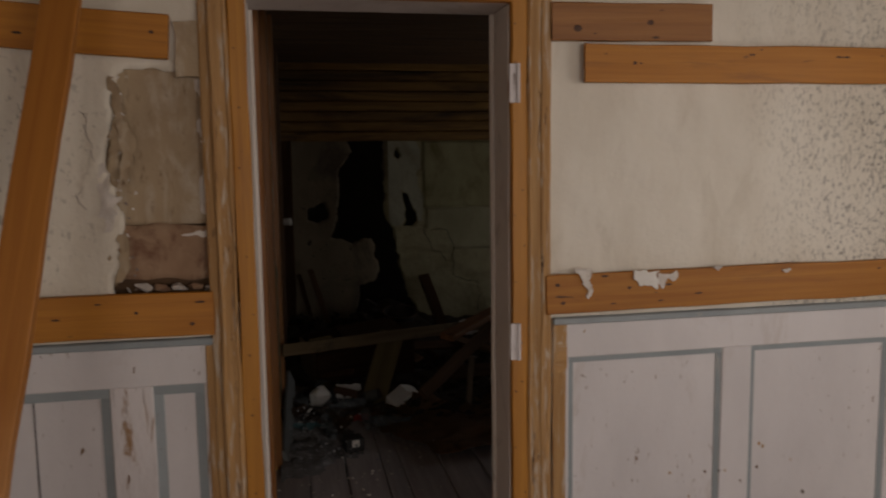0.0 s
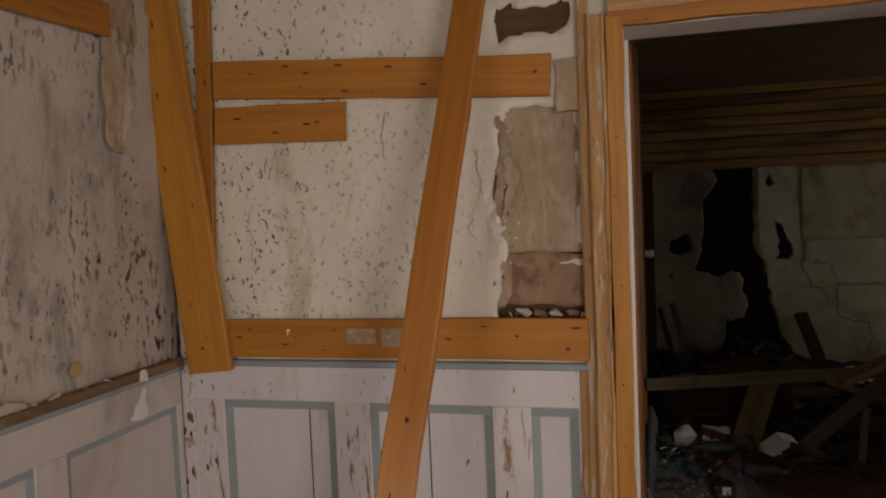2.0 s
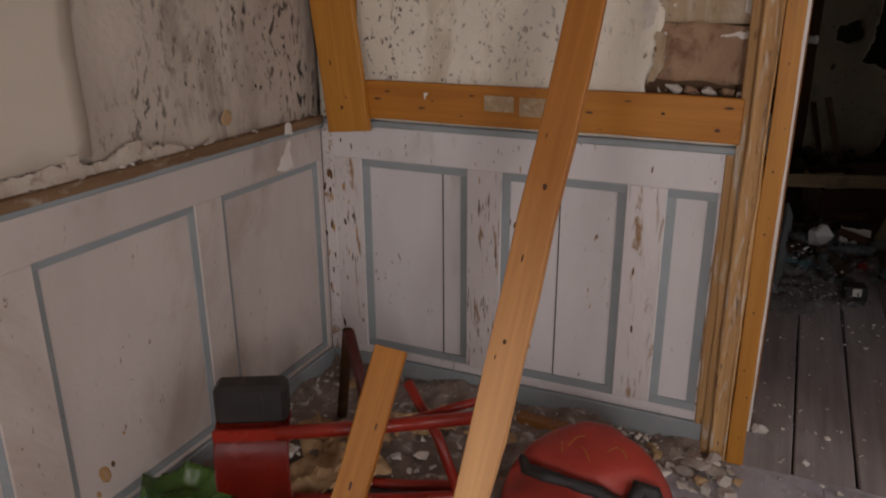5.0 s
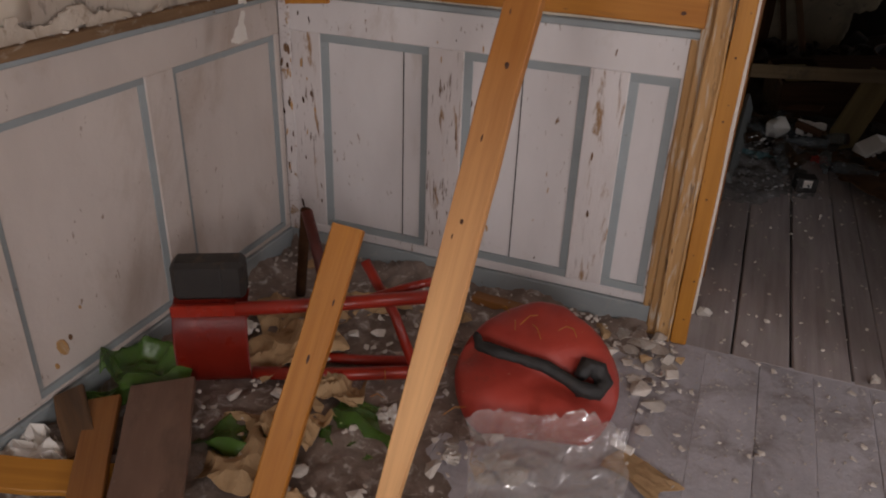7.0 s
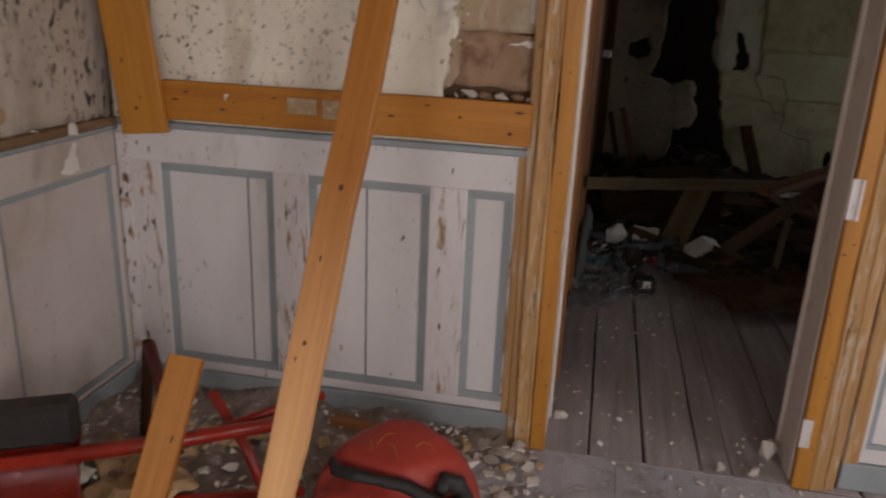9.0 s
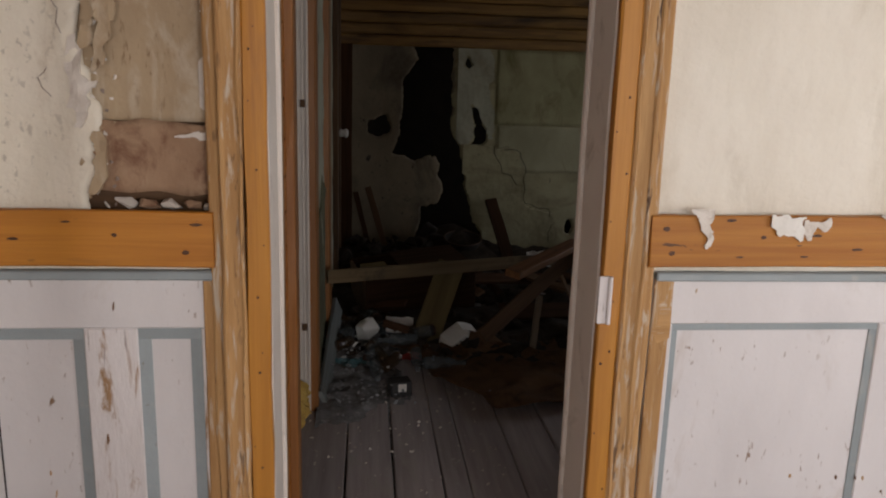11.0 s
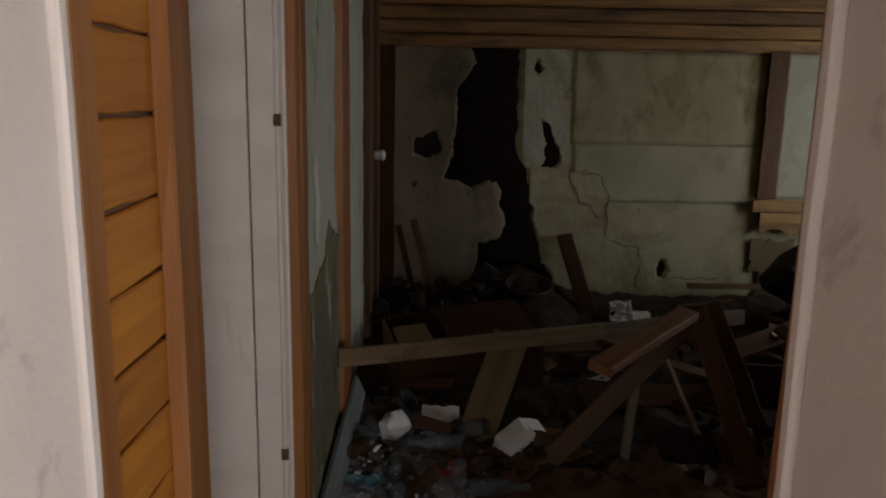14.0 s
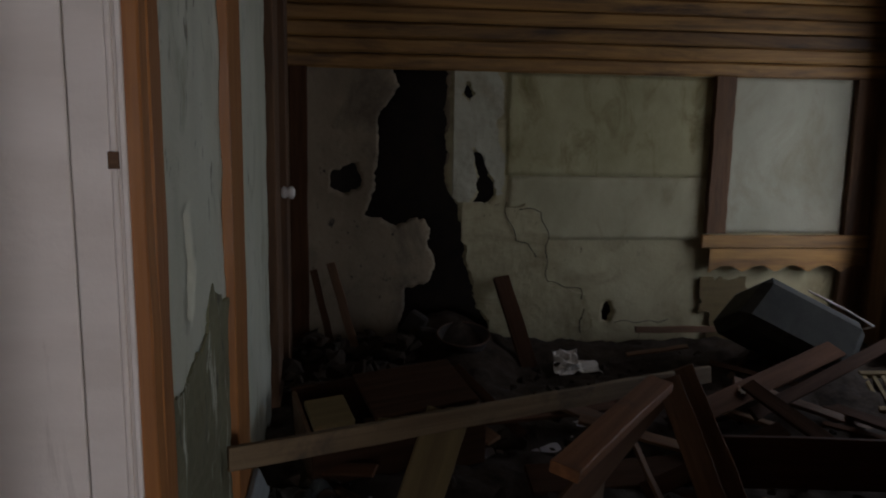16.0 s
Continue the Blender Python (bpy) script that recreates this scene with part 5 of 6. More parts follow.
plank("loose_board", (-0.30, 2.58, 0.03), (-0.02, 2.55, 0.035), 0.05, 0.03, PINE_RED, "short pine stick beside the skirting", up=(0, 0, 1))
for x, y, w, d, h, s, r in ((-0.555, 1.60, 0.26, 0.28, 0.10, 21, 20), (-0.73, 2.00, 0.30, 0.24, 0.10, 22, 60), (-0.48, 1.92, 0.16, 0.15, 0.08, 23, 10), (-0.86, 2.20, 0.18, 0.2, 0.07, 24, 40), (-0.72, 2.32, 0.22, 0.16, 0.08, 25, 80), (-0.40, 1.46, 0.18, 0.10, 0.05, 26, 0), (-0.60, 2.42, 0.2, 0.14, 0.06, 27, 30), (0.40, 1.94, 0.10, 0.18, 0.015, 28, 60), (-0.52, 1.72, 0.16, 0.14, 0.09, 29, 0)):
    b = stood(part("kraft_paper", crumple_mesh(w, d, h, s, 18, 0.001, 2.0, 0.6), KRAFT), x, y, 0.003, 0, 0, r)
    tagged(b, "crumpled brown wrapping paper", "paper", "brown papers")
for x, y, w, d, h, s, r in ((-1.04, 1.36, 0.17, 0.13, 0.12, 31, 10), (-0.312, 1.86, 0.08, 0.13, 0.03, 32, 20), (-0.14, 2.50, 0.13, 0.05, 0.03, 33, 0), (-0.08, 1.80, 0.05, 0.05, 0.02, 34, 0), (0.0, 1.92, 0.05, 0.04, 0.02, 35, 40), (-0.94, 2.06, 0.10, 0.1, 0.06, 36, 0)):
    b = stood(part("paper_piece", crumple_mesh(w, d, h, s, 8, 0.001, 3.0), PAPER), x, y, 0.003, 0, 0, r)
    tagged(b, "crumpled scrap of dirty white paper", "paper", "white papers")
st = part("wood_stick", tube_mesh([(0.31, 2.035, 0.018), (0.37, 2.015, 0.016)], 0.012, 8), PAPER)
tagged(st, "short white-painted stick end", "stick")

heap = bmesh.new()
vs = {}
nx, ny = 70, 60
for i in range(nx + 1):
    for j in range(ny + 1):
        x, y = -1.14 + 1.45 * i / nx, 1.0 + 1.68 * j / ny
        edge = min(1, max(0, (0.16 - x) / 0.5 + 0.25 * noise.noise(Vector((x * 5, y * 5, 0))))) * min(1, max(0.15, (y - 1.05) / 0.4))
        near = math.exp(-((2.68 - y) / 0.16) ** 2) * 0.07 + math.exp(-((x + 1.13) / 0.12) ** 2) * 0.05
        z = -0.012 + edge * (0.026 + 0.014 * noise.noise(Vector((x * 6, y * 6, 2))) + 0.018 * noise.noise(Vector((x * 19, y * 19, 2))) + 0.008 * noise.noise(Vector((x * 55, y * 55, 2)))) + near * (0.5 + 0.5 * noise.noise(Vector((x * 5, y * 5, 5))) + 0.4 * noise.noise(Vector((x * 33, y * 33, 5))))
        vs[i, j] = heap.verts.new((x, y, z))
for i in range(nx):
    for j in range(ny):
        heap.faces.new((vs[i, j], vs[i + 1, j], vs[i + 1, j + 1], vs[i, j + 1]))
tagged(part("rubble_heap", heap, SOIL, smooth=True), "low heap of dirt, dust and plaster crumbs", "rubble", kind="stuff")


def scatter(name, spots, sizes, material, label, category, seed, flat=0.5):
    """Crumbs too many to count, joined into one mesh."""
    rng = random.Random(seed)
    pieces = []
    for x, y, z in spots:
        r = rng.uniform(*sizes)
        pieces.append((chunk_mesh(r, rng.randrange(9999), flat * rng.uniform(0.6, 1.3), 9), pose(x, y, z, rng.uniform(-20, 20), rng.uniform(-20, 20), rng.uniform(0, 360))))
    return tagged(part(name, joined(pieces), material), label, category, kind="stuff")


rng = random.Random(12)
spots = []
for _ in range(620):
    k = rng.random()
    if k < 0.15:
        x, y, z = rng.uniform(-1.08, 0.2), 2.655 - abs(rng.gauss(0, 0.05)), 0.03
    elif k < 0.22:
        x, y, z = -1.09 + abs(rng.gauss(0, 0.05)), rng.uniform(1.6, 2.6), 0.03
    elif k < 0.52:
        x, y, z = rng.uniform(0.10, 0.42), 2.62 - abs(rng.gauss(0, 0.22)), 0.0
    elif k < 0.8:
        x, y, z = rng.uniform(-1.05, 0.15), rng.uniform(1.3, 2.64), 0.022
    else:
        x, y, z = rng.uniform(0.2, 1.3), 2.62 - abs(rng.gauss(0, 0.5)), 0.0
    spots.append((x, y, z))
scatter("plaster_crumbs", spots, (0.004, 0.017), CHALK, "scattered crumbs of fallen plaster", "rubble", 5)
scatter("plaster_dust", [(rng.uniform(-0.2, 1.6), 2.62 - abs(rng.gauss(0, 0.6)), 0.0) for _ in range(1700)], (0.0012, 0.006), CHALK, "specks of plaster on the floorboards", "rubble", 6)
scatter("board_crumbs", [(rng.uniform(0.42, 1.22), rng.uniform(2.66, 4.6), 0.0) for _ in range(260)], (0.002, 0.012), CHALK, "specks of plaster on the back floorboards", "rubble", 7)
for i in range(90):
    r = random.Random(900 + i)
    if i < 18:
        x, y = r.uniform(0.16, 0.44), r.uniform(2.36, 2.63)
    else:
        x, y = r.uniform(-1.0, 0.12), r.uniform(1.35, 2.62)
    c = part("plaster_lump", chunk_mesh(r.uniform(0.016, 0.04), 950 + i, 0.45, 12), (CHALK, CHALK, KRAFT, SOIL)[i % 4])
    stood(c, x, y, 0.0 if x > 0.12 else 0.018, r.uniform(-10, 10), r.uniform(-10, 10), r.uniform(0, 360))
    tagged(c, "broken lump of pale plaster", "plaster", "plaster lumps")
for i, (x, y, q) in enumerate(((0.24, 2.60, 0.055), (0.31, 2.575, 0.06), (0.37, 2.56, 0.045), (0.28, 2.53, 0.04), (0.34, 2.31, 0.055), (0.39, 2.26, 0.045), (0.32, 2.36, 0.04), (0.38, 2.13, 0.03), (0.05, 1.84, 0.06), (0.10, 1.80, 0.05), (0.03, 1.77, 0.045), (-0.09, 1.84, 0.025), (-0.05, 1.88, 0.022), (-0.02, 1.93, 0.02), (0.41, 2.47, 0.035))):
    r = random.Random(1500 + i)
    c = part("plaster_slab", chunk_mesh(q, 1550 + i, 0.22, 16), CHALK)
    stood(c, x, y, 0.0, r.uniform(-5, 5), r.uniform(-5, 5), r.uniform(0, 360))
    tagged(c, "flat broken slab of white plaster on the floor", "plaster", "plaster slabs")
for i in range(16):
    r = random.Random(1200 + i)
    x, y, a = r.uniform(-0.4, 0.1), r.uniform(1.5, 2.3), r.uniform(0, 6.28)
    z = 0.24 if i < 6 else 0.06
    if i < 6:
        x, y = 0.05 + r.uniform(-0.12, 0.1), 2.16 + r.uniform(-0.05, 0.05)
    L = r.uniform(0.04, 0.10)
    c = part("straw", tube_mesh([(x, y, z), (x + L * 0.5 * math.cos(a), y + L * 0.5 * math.sin(a), z + 0.012), (x + L * math.cos(a), y + L * math.sin(a), z - 0.005)], 0.0013, 5), PINE_PALE)
    tagged(c, "dry wisp of straw", "straw", "straw wisps")
for x, y, s in ((1.19, 2.80, 0.045), (0.48, 2.86, 0.03), (1.02, 2.67, 0.022), (1.12, 2.66, 0.03), (0.63, 2.72, 0.015)):
    c = stood(part("plaster_lump", chunk_mesh(s, int(x * 1000), 0.8), CHALK), x, y, 0.0 if s < 0.05 else 0.0, 0, 0, 30)
    tagged(c, "white plaster lump beside the doorway", "plaster", "plaster lumps")

# ---- wreckage in the back room ----
heap = bmesh.new()
vs = {}
nx, ny = 90, 70
for i in range(nx + 1):
    for j in range(ny + 1):
        x, y = 0.44 + 3.62 * i / nx, 4.05 + 3.13 * j / ny
        ramp_in = min(1, max(0, (y - 4.35 - 0.35 * max(0, 1.1 - x)) / 0.8))
        z = -0.02 + ramp_in * (0.05 + 0.06 * noise.noise(Vector((x * 3, y * 3, 9))) + 0.035 * noise.noise(Vector((x * 9, y * 9, 9))) + 0.018 * noise.noise(Vector((x * 28, y * 28, 9)))
                               + 0.16 * math.exp(-((x - 0.75) / 0.45) ** 2 - ((y - 6.5) / 0.5) ** 2) + 0.16 * math.exp(-((x - 3.3) / 0.7) ** 2 - ((y - 6.3) / 0.7) ** 2)
                               + 0.20 * math.exp(-((x - 1.4) / 0.3) ** 2 - ((y - 7.0) / 0.35) ** 2) + 0.08 * math.exp(-((y - 7.1) / 0.2) ** 2))
        vs[i, j] = heap.verts.new((x, y, z))
for i in range(nx):
    for j in range(ny):
        heap.faces.new((vs[i, j], vs[i + 1, j], vs[i + 1, j + 1], vs[i, j + 1]))
DEBRIS = mat("dark_debris", (0.048, 0.035, 0.025), (0.022, 0.016, 0.012), 0.95, (16, 16, 16), 7, (0.065, 0.05, 0.036), 18.0, (0.6, 0.75), bump=0.9, bump_scale=40, spec=0.15)
tagged(part("debris_heap", heap, DEBRIS, smooth=True), "dark heap of soot, rags and rotten debris", "rubble", kind="stuff")
rng = random.Random(77)
scatter("dark_rubble", [(rng.uniform(0.5, 3.9), rng.uniform(4.7, 7.1), rng.uniform(0.0, 0.08)) for _ in range(520)], (0.012, 0.06), DEBRIS, "tangle of dark rubble", "rubble", 8, 0.7)
scatter("dark_rubble", [(0.5 + abs(rng.gauss(0, 0.35)), rng.uniform(6.0, 7.1), 0.10 + rng.uniform(0, 0.12)) for _ in range(120)], (0.03, 0.09), DEBRIS, "sooty rags and rubble in the corner", "rubble", 9, 0.7)
scatter("pale_bits", [(0.5 + abs(rng.gauss(0, 0.27)), rng.uniform(4.02, 5.45), rng.uniform(0.02, 0.07)) for _ in range(330)], (0.004, 0.015), mat("grey_shards", (0.30, 0.30, 0.31), (0.15, 0.15, 0.15), 0.35, (9, 9, 9), 3, (0.55, 0.53, 0.50), 5.0, (0.58, 0.66), bump=0.2), "pale fragments among broken glass", "rubble", 10, 0.5)

heap = bmesh.new()
vs = {}
nx, ny = 44, 80
for i in range(nx + 1):
    for j in range(ny + 1):
        x, y = 0.45 + 0.72 * i / nx, 3.75 + 1.75 * j / ny
        edge = min(1, max(0, (0.98 - x + 0.16 * noise.noise(Vector((x * 6, y * 6, 3)))) / 0.3)) * min(1, max(0, (y - 3.95 + 0.5 * (0.75 - x)) / 0.35))
        z = -0.024 + edge * (0.050 + 0.020 * noise.noise(Vector((x * 9, y * 9, 4))) + 0.016 * noise.noise(Vector((x * 26, y * 26, 4))) + 0.010 * noise.noise(Vector((x * 60, y * 60, 4))))
        vs[i, j] = heap.verts.new((x, y, z))
for i in range(nx):
    for j in range(ny):
        heap.faces.new((vs[i, j], vs[i + 1, j], vs[i + 1, j + 1], vs[i, j + 1]))
ASHY = mat("ashy_litter", (0.25, 0.245, 0.25), (0.12, 0.114, 0.11), 0.9, (20, 20, 20), 7, (0.34, 0.33, 0.32), 34.0, (0.56, 0.66), bump=0.9, bump_scale=70)
tagged(part("litter_heap", heap, ASHY, smooth=True), "ashy grey litter of crumbs and broken glass", "rubble", kind="stuff")

GB = "fallen boards"
plank("fallen_board", (0.462, 4.86, 0.445), (2.37, 5.72, 0.385), 0.072, 0.030, mat("grey_olive_wood", (0.17, 0.115, 0.055), (0.11, 0.072, 0.033), 0.8, GRAIN, 4, (0.05, 0.035, 0.02), 5.0, (0.55, 0.75), bump=0.3), "long fallen board propped across the wreckage", up=(0.4, -0.9, 0.12), group=GB)
plank("fallen_board", (1.385, 4.470, 0.560), (1.84, 4.98, 0.612), 0.085, 0.035, mat("faded_orange_wood", (0.24, 0.10, 0.03), (0.16, 0.062, 0.018), 0.7, GRAIN, 4, (0.07, 0.035, 0.015), 5.0, (0.55, 0.75), bump=0.3), "short orange board resting on the wreckage", up=(-0.3, -0.5, 0.8), group=GB)
plank("fallen_board", (1.25, 4.52, 0.22), (1.90, 5.08, 0.56), 0.075, 0.03, OLDWOOD, "broken brown board propped on edge", up=(0.4, -0.7, 0.5), group=GB)
plank("fallen_board", (1.90, 5.06, 0.60), (2.06, 4.70, 0.0), 0.085, 0.028, OLDWOOD, "brown board leaning over the wreckage", up=(-0.3, -0.8, 0.35), group=GB)
plank("fallen_board", (1.98, 5.12, 0.62), (2.20, 4.98, 0.08), 0.065, 0.028, OLDWOOD, "narrow brown board leaning over the wreckage", up=(-0.2, -0.9, 0.3), group=GB)
plank("fallen_board", (1.640, 4.95, 0.315), (1.600, 4.90, 0.0), 0.034, 0.03, mat("grey_stick", (0.22, 0.17, 0.12), (0.15, 0.11, 0.075), 0.85, GRAIN, 4, bump=0.3), "grey weathered stick standing in the wreckage", up=(0, -1, 0), group=GB)
plank("fallen_board", (2.16, 5.20, 0.23), (3.75, 5.05, 0.20), 0.19, 0.03, DARKWOOD, "wide dark board standing on edge", up=(0, -1, 0.15), group=GB)
plank("fallen_board", (1.17, 5.22, 0.43), (1.0, 5.05, 0.0), 0.16, 0.018, OLIVE, "olive-brown panel leaning on the long board", up=(0.2, -0.9, 0.3), group=GB)
plank("fallen_board", (0.92, 5.25, 0.385), (1.02, 5.23, 0.388), 0.04, 0.02, OLIVE, "yellowish broken lath on the board", up=(0, -1, 0.2), group=GB)
plank("fallen_board", (1.70, 7.13, 0.53), (1.83, 6.82, 0.05), 0.10, 0.03, DARKWOOD, "pointed dark board leaning on the far wall", up=(0.1, -0.9, 0.4), group=GB)
plank("fallen_board", (2.30, 5.70, 0.20), (3.40, 6.30, 0.33), 0.10, 0.03, DARKWOOD, "brown board sloping under a grey case", up=(0.3, -0.6, 0.7), group=GB)
plank("fallen_board", (2.55, 5.65, 0.22), (3.55, 6.10, 0.42), 0.06, 0.025, DARKWOOD, "narrow brown board sloping upward", up=(0.3, -0.6, 0.7), group=GB)
plank("fallen_board", (0.68, 7.12, 0.62), (0.84, 6.95, 0.1), 0.05, 0.025, OLDWOOD, "thin board leaning in the corner", up=(0, -1, 0.2), group=GB)
plank("fallen_board", (0.58, 7.12, 0.58), (0.70, 7.0, 0.1), 0.04, 0.025, DARKWOOD, "thin dark board leaning in the corner", up=(0, -1, 0.2), group=GB)
plank("skirting_plank", (0.475, 4.20, 0.03), (0.50, 5.30, 0.16), 0.10, 0.022, mat("blue_white_board", (0.20, 0.215, 0.21), (0.14, 0.15, 0.145), 0.8, GRAIN, 4, (0.15, 0.13, 0.10), 8.0, (0.55, 0.75)), "pale loose skirting plank along the wall", up=(0.9, 0, 0.35))
plank("fallen_board", (2.55, 7.10, 0.20), (3.30, 7.02, 0.22), 0.04, 0.03, OLDWOOD, "brown batten at the foot of the wall", up=(0, -1, 0.2), group=GB)
plank("fallen_board", (1.35, 5.7, 0.22), (2.2, 6.1, 0.12), 0.09, 0.025, DARKWOOD, "dark board half buried in debris", up=(0.2, -0.4, 0.9), group=GB)
plank("fallen_board", (1.5, 5.35, 0.10), (2.3, 5.45, 0.08), 0.13, 0.025, DARKWOOD, "dark board half buried in debris", up=(0.0, -0.5, 0.9), group=GB)

dr_ = thing("wooden_crate", "broken dark-stained wooden crate with pale loose boards", "crate", m=pose(0.98, 5.72, 0.05, 8, -4, 14))
part("front", block(-0.36, 0.36, -0.19, -0.17, 0, 0.27, 0.004), DARKWOOD, dr_)
for x in (-0.36, 0.34):
    part("side", block(x, x + 0.018, -0.168, 0.24, 0, 0.25, 0.003), OLDWOOD, dr_)
part("bottom", block(-0.34, 0.338, -0.168, 0.24, 0.0, 0.012), OLDWOOD, dr_)
part("back", block(-0.36, 0.36, 0.242, 0.26, 0, 0.26, 0.003), DARKWOOD, dr_)
part("lid_board", block(-0.10, 0.34, -0.16, 0.22, 0.275, 0.292, 0.003), DARKWOOD, dr_, "pale loose board on top")
part("lid_board", block(-0.34, -0.18, -0.16, 0.05, 0.272, 0.30, 0.003), OLIVE, dr_, "pale loose board on top")

case = thing("grey_case", "dark grey upholstered case lying tilted with pale piping", "case", m=pose(3.17, 6.48, 0.36, -28, 26, -14))
bm = block(-0.33, 0.33, -0.20, 0.22, -0.14, 0.17, 0.05)
for v in bm.verts:
    v.co.x *= 1 - 0.18 * (v.co.z > 0) * (v.co.x < 0)
part("body", bm, GREYCLOTH, case)
part("piping", tube_mesh([(-0.05, -0.205, 0.172), (0.15, -0.207, 0.172), (0.33, -0.205, 0.165), (0.335, 0.2, 0.165)], 0.006, 6), CHALK, case, "pale worn piping")
rk = thing("slatted_rack", "pale slatted wooden rack fallen on the debris", "rack", m=pose(3.68, 5.95, 0.19, 12, -6, -20))
for y in (-0.17, 0.17):
    part("rail", block(-0.32, 0.32, y - 0.018, y + 0.018, -0.014, 0.014, 0.003), OLIVE, rk)
for i in range(15):
    x = -0.30 + i * 0.043
    part("slat", block(x - 0.010, x + 0.010, -0.152, 0.152, -0.006, 0.006, 0.002), OLIVE, rk)
hb = part("hardboard_piece", sheet_mesh(2.98, 3.30, 0.08, 0.52, 0.02, 0.012, keep=[(2.98, 0.52), (3.00, 0.34), (2.98, 0.30), (3.06, 0.29), (3.06, 0.08), (3.30, 0.08), (3.28, 0.5)], seed=88.0), OLIVE)
hb.location.y = FY - 0.03
tagged(hb, "ragged yellowish hardboard leaning on the far wall", "hardboard")
# stove remains
sv = thing("sooty_pan", "sooty round iron pan on the burnt hearth", "pan", m=pose(1.44, 6.86, 0.16, 12, 0, 0))
part("bowl", turned_mesh([(0.10, 0.0), (0.135, 0.05), (0.15, 0.10), (0.143, 0.10), (0.122, 0.05), (0.09, 0.012)], 26), CHARRED, sv, smooth=True)
part("rim", tube_mesh([(0.15 * math.cos(a * 0.2417), 0.15 * math.sin(a * 0.2417), 0.10) for a in range(27)], 0.006, 6), IRON, sv, "paler worn rim")
for i, (x, y, z, w, h) in enumerate(((1.25, 7.0, 0.12, 0.14, 0.20), (1.52, 7.02, 0.10, 0.12, 0.16), (1.30, 6.92, 0.1, 0.2, 0.13), (1.18, 7.06, 0.25, 0.1, 0.14))):
    c = stood(part("sooty_brick", block(-w / 2, w / 2, -0.06, 0.06, -h / 2, h / 2, 0.012), CHARRED), x, y, z + h / 2 - 0.06, 10 * i, 8, 25 * i)
    tagged(c, "sooty broken hearth brick", "brick", "hearth bricks")

for x, y, z, w, d, h, s, r, tilt in ((2.03, 6.82, 0.07, 0.15, 0.13, 0.10, 51, 0, 50), (2.1, 6.80, 0.05, 0.24, 0.14, 0.05, 52, 0, 10), (3.80, 6.28, 0.34, 0.16, 0.11, 0.02, 53, -20, 20), (3.76, 6.12, 0.24, 0.12, 0.05, 0.02, 54, 0, 10), (2.62, 5.85, 0.24, 0.07, 0.06, 0.05, 55, 0, 0), (3.2, 4.95, 0.03, 0.15, 0.2, 0.08, 57, 0, 0)):
    b = stood(part("paper_piece", crumple_mesh(w, d, h, s, 8, 0.001, 2.6), PAPER), x, y, z, tilt, 0, r)
    tagged(b, "torn white paper on the dark debris", "paper", "white papers")
# pale pieces in the foreground of the wreckage
for i in range(34):
    r = random.Random(3100 + i)
    x, y = r.uniform(0.7, 3.8), r.uniform(4.9, 6.9)
    if i % 3 == 0:
        x, y = r.uniform(2.3, 3.9), r.uniform(5.3, 6.7)
    L, a, tilt = r.uniform(0.18, 0.65), r.uniform(0, 3.14), r.uniform(-0.25, 0.35)
    dx, dy, dz = L / 2 * math.cos(a), L / 2 * math.sin(a), L / 2 * tilt
    z = 0.09 + abs(dz) + r.uniform(0, 0.05)
    dx, x = (dx, min(x, 3.7)) if x > 1 else (dx * 0.5, x)
    plank("broken_lath", (x - dx, y - dy, z - dz), (x + dx, y + dy, z + dz), r.uniform(0.025, 0.075), r.uniform(0.012, 0.024), (OLDWOOD, DARKWOOD, DARKWOOD, OLDWOOD)[i % 4], "broken piece of brown lath in the debris", "lath", up=(r.uniform(-0.3, 0.3), -0.5, 1), group="broken laths")
RAG = mat("brown_cloth", (0.15, 0.080, 0.040), (0.10, 0.052, 0.027), 0.95, (8, 8, 8), 5, (0.03, 0.02, 0.012), 7.0, (0.5, 0.75), bump=0.6, spec=0.1)
for x, y, w, q, h, s, r in ((1.50, 4.55, 0.85, 0.75, 0.07, 71, 20), (2.2, 4.65, 0.8, 0.6, 0.10, 72, 70), (1.15, 4.95, 0.5, 0.4, 0.06, 73, 40), (2.7, 4.85, 0.7, 0.5, 0.12, 74, 10)):
    k = stood(part("brown_rag", crumple_mesh(w, q, h, s, 26, 0.004, 3.0), RAG, smooth=True), x, y, 0.004, 0, 0, r)
    tagged(k, "brown mouldering rag spread over the floor", "rag", "brown rags")
jug = thing("broken_jug", "broken white porcelain jug lying in rubble", "jug", m=pose(0.680, 5.02, 0.06, 24, -16, 20))
part("body", chunk_mesh(0.080, 44, 1.05, 22), CERAMIC, jug)
part("neck", chunk_mesh(0.018, 45, 1.0, 9), CERAMIC, jug).location = (0.01, 0.0, 0.115)
fa = thing("cardboard_flap", "dirty white cardboard flap", "cardboard", m=pose(0.865, 5.15, 0.085, 58, 4, 8))
part("sheet", plank_mesh(0.155, 0.09, 0.006, 5, 5, 0.006, 0.001), PAPER, fa)
bx = thing("carton", "squashed white cardboard carton", "carton", m=pose(1.160, 4.95, 0.055, 20, -14, 30))
bm = block(-0.075, 0.075, -0.055, 0.055, -0.05, 0.05, 0.004)
for v in bm.verts:
    v.co.x += 0.25 * v.co.z
    v.co.y += 0.2 * v.co.x
part("box", bm, PAPER, bx)
part("flap", plank_mesh(0.13, 0.06, 0.004, 8, 4, 0.004, 0.001), PAPER, bx).matrix_basis = pose(0.11, 0.02, 0.03, 10, 35, 0)
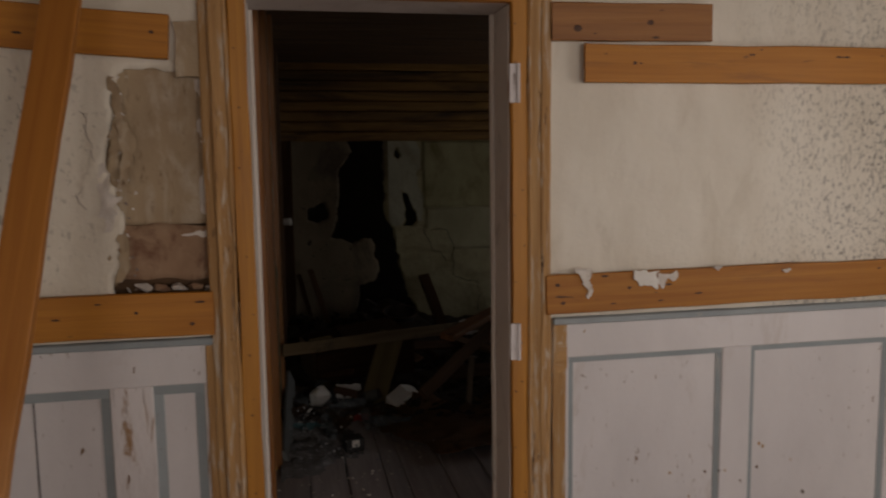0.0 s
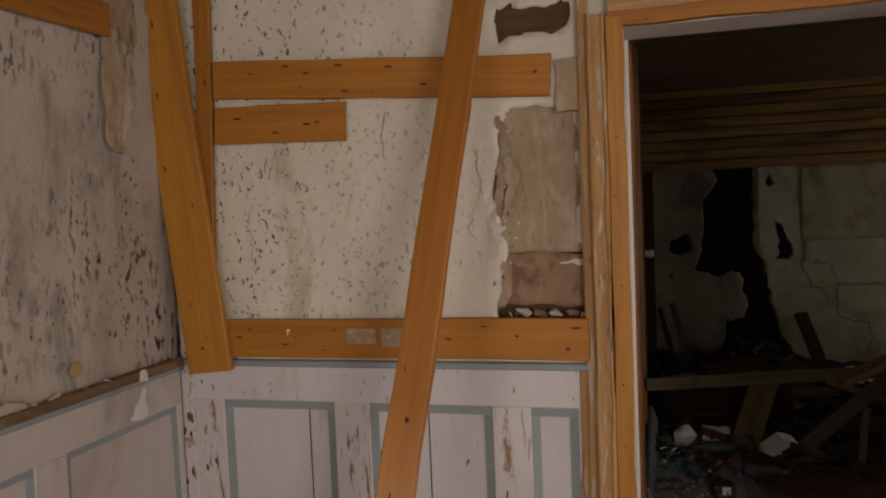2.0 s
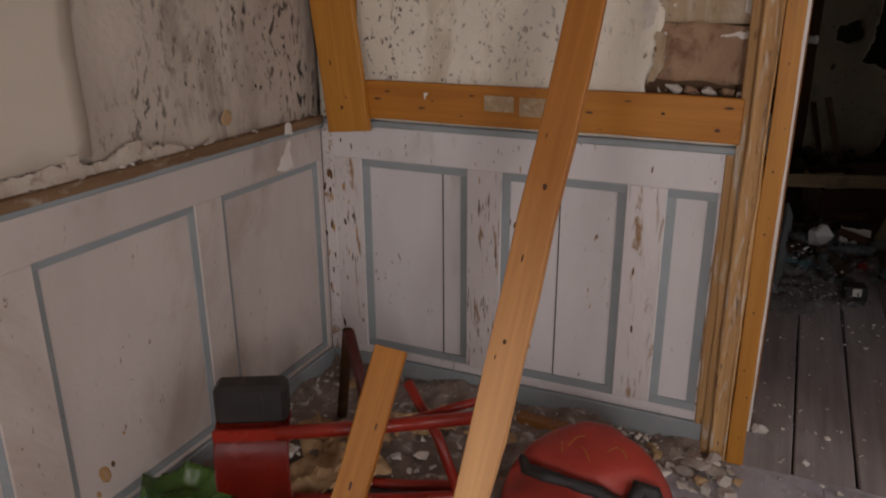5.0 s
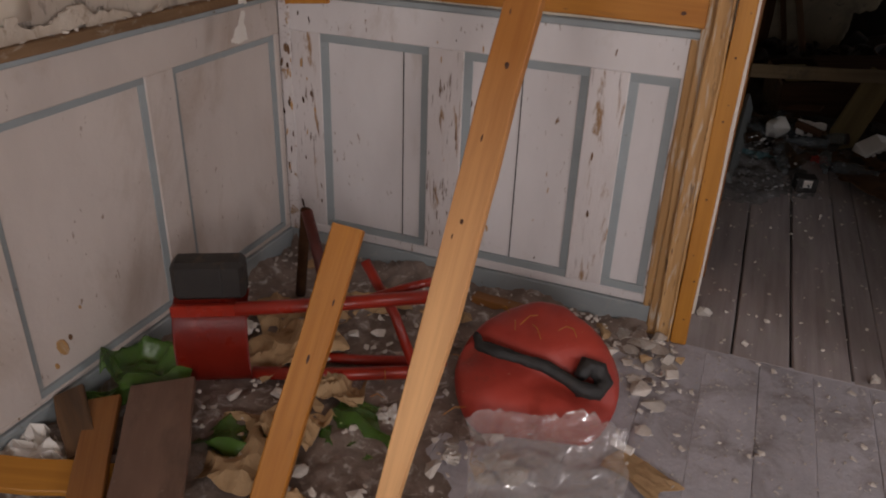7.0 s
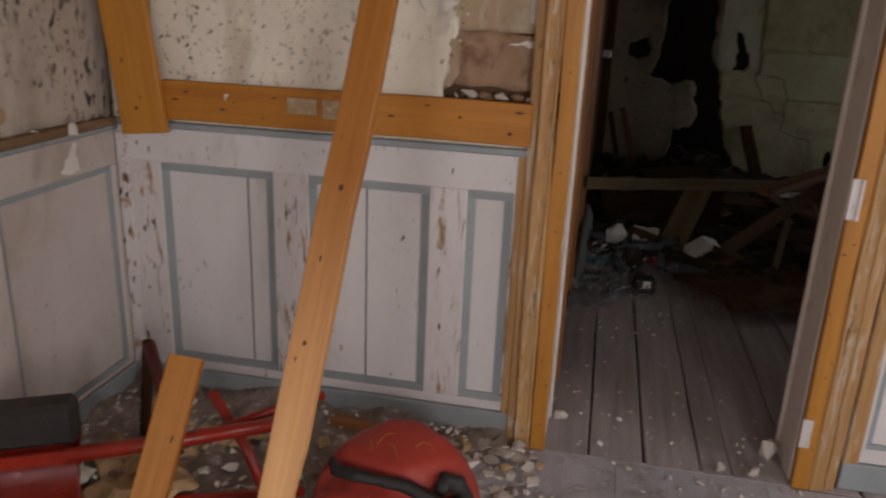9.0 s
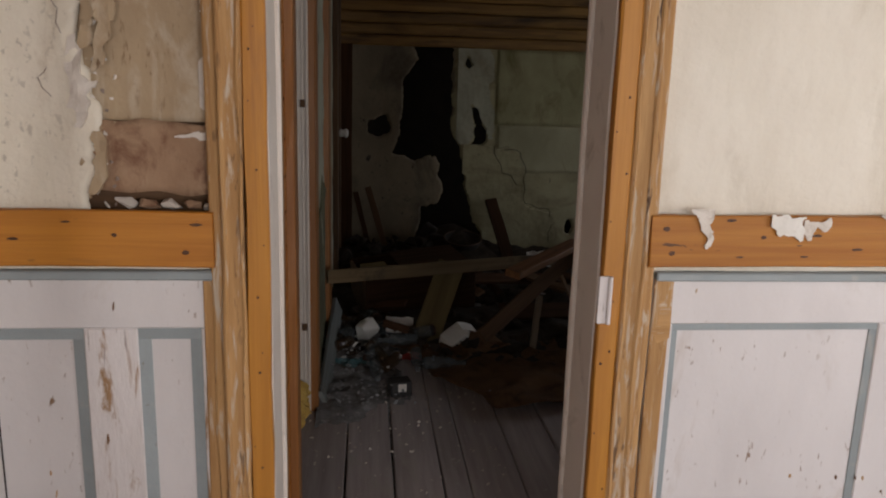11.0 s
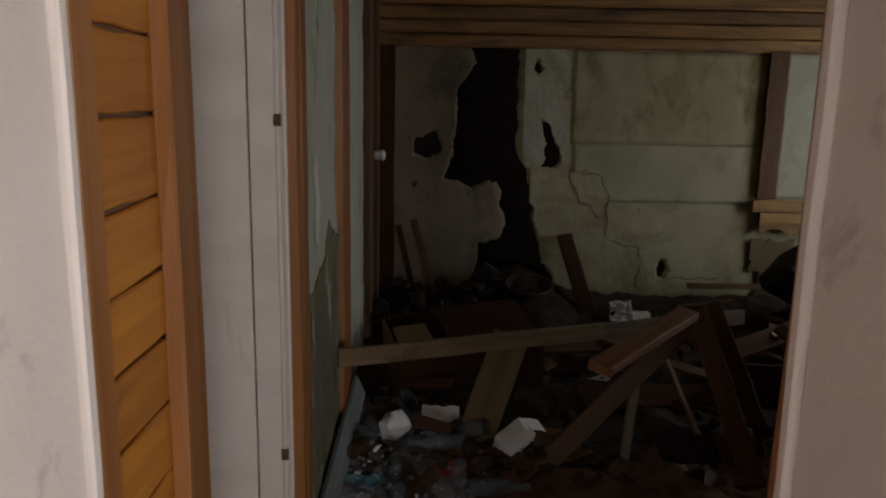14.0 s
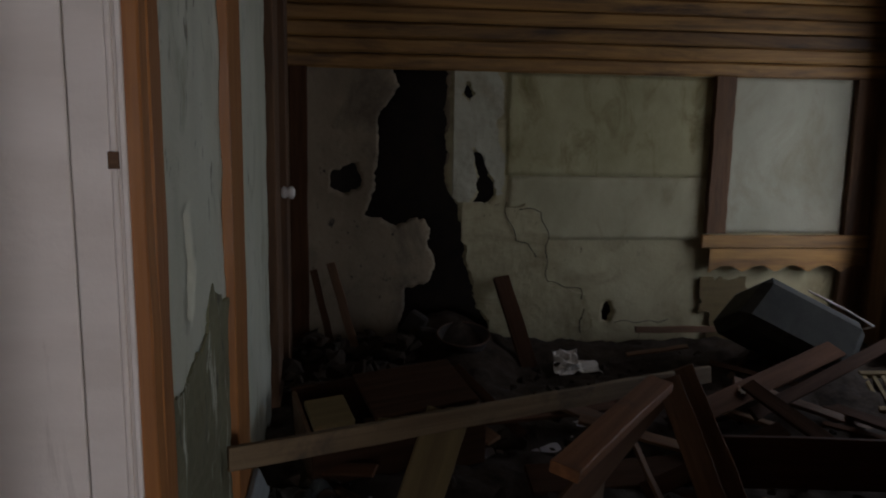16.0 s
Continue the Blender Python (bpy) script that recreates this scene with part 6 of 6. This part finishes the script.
tb = stood(part("teal_bag", crumple_mesh(0.20, 0.12, 0.05, 61, 10, 0.001, 3.0), TEAL), 0.60, 4.66, 0.01, 0, 0, 20)
tagged(tb, "crushed teal plastic wrapper among bottles", "wrapper")
rb = stood(part("red_rag", crumple_mesh(0.16, 0.11, 0.05, 62, 10, 0.001, 3.0), RED_CLOTH), 0.93, 4.78, 0.01, 0, 0, -10)
tagged(rb, "faded red rag on the floorboards", "rag")
bb = thing("black_box", "small black box with a white label", "box", m=pose(0.832, 4.33, 0.0, 0, 0, 12))
part("body", block(-0.05, 0.05, -0.04, 0.04, 0, 0.075, 0.004), BLACK, bb)
part("label", block(-0.018, 0.022, -0.0425, -0.0402, 0.028, 0.066), PAPER, bb, "white label")
wool = bmesh.new()
bmesh.ops.create_icosphere(wool, subdivisions=5, radius=0.12)
for v in wool.verts:
    k = noise.noise_vector(v.co * 11) * 0.045 + noise.noise_vector(v.co * 38) * 0.022 + noise.noise_vector(v.co * 110) * 0.010
    v.co = Vector((v.co.x, v.co.y, v.co.z * 1.15 + 0.10)) + k
    v.co.z = max(v.co.z, 0.0)
ins = part("insulation_tuft", wool, INSUL)
stood(ins, 0.315, 4.02, 0.0, 0, 0, 0)
ins.scale = (0.85, 0.85, 0.85)
tagged(ins, "tuft of yellow insulation wool at the foot of the boards", "insulation")


def bottle(kind, seed):
    r = random.Random(seed)
    t = thing("bottle" if kind else "jar", ("dusty clear glass bottle among rubble", "dusty brown glass bottle among rubble", "dusty clear glass jar among rubble")[(1 if kind == 2 else 0) if kind else 2], "bottle" if kind else "jar", group="bottles and jars")
    if kind:
        prof = [(0.012, 0.0), (0.030, 0.002), (0.032, 0.012), (0.032, 0.12), (0.028, 0.145), (0.013, 0.175), (0.012, 0.215), (0.015, 0.217), (0.015, 0.228), (0.010, 0.228)]
    else:
        prof = [(0.012, 0.0), (0.034, 0.002), (0.037, 0.012), (0.037, 0.085), (0.030, 0.098), (0.030, 0.112), (0.026, 0.112)]
    part("body", turned_mesh(prof, 14), BROWN_GLASS if kind == 2 else BOTTLE, t, smooth=True)
    if kind == 0:
        part("lid", turned_mesh([(0.032, 0.110), (0.032, 0.124), (0.028, 0.126)], 14), IRON, t, "rusty lid")
    return t


masters = [bottle(1, 1), bottle(2, 2), bottle(0, 3)]
for i in range(20):
    r = random.Random(2000 + i)
    y = r.uniform(4.45, 5.55)
    x = 0.56 + (r.uniform(0, 0.42) if y < 5.1 else r.uniform(0, 0.25))
    m = pose(x, y, 0.065, 90 + r.uniform(-12, 12), 0, r.uniform(0, 360))
    if i < 3:
        masters[i].matrix_basis = m
    else:
        copy_thing(masters[i % 3], m)
for i in range(28):
    r = random.Random(2500 + i)
    c = part("glass_shard" if i % 5 else "porcelain_shard", chunk_mesh(r.uniform(0.012, 0.032), 2600 + i, 0.25, 7), BOTTLE if i % 5 else CERAMIC)
    stood(c, r.uniform(0.5, 1.0), r.uniform(4.35, 5.4), 0.02 if i % 3 else 0.05, r.uniform(-30, 30), r.uniform(-30, 30), r.uniform(0, 360))
    tagged(c, "shard of broken glass" if i % 5 else "shard of white porcelain", "shard", "shards")
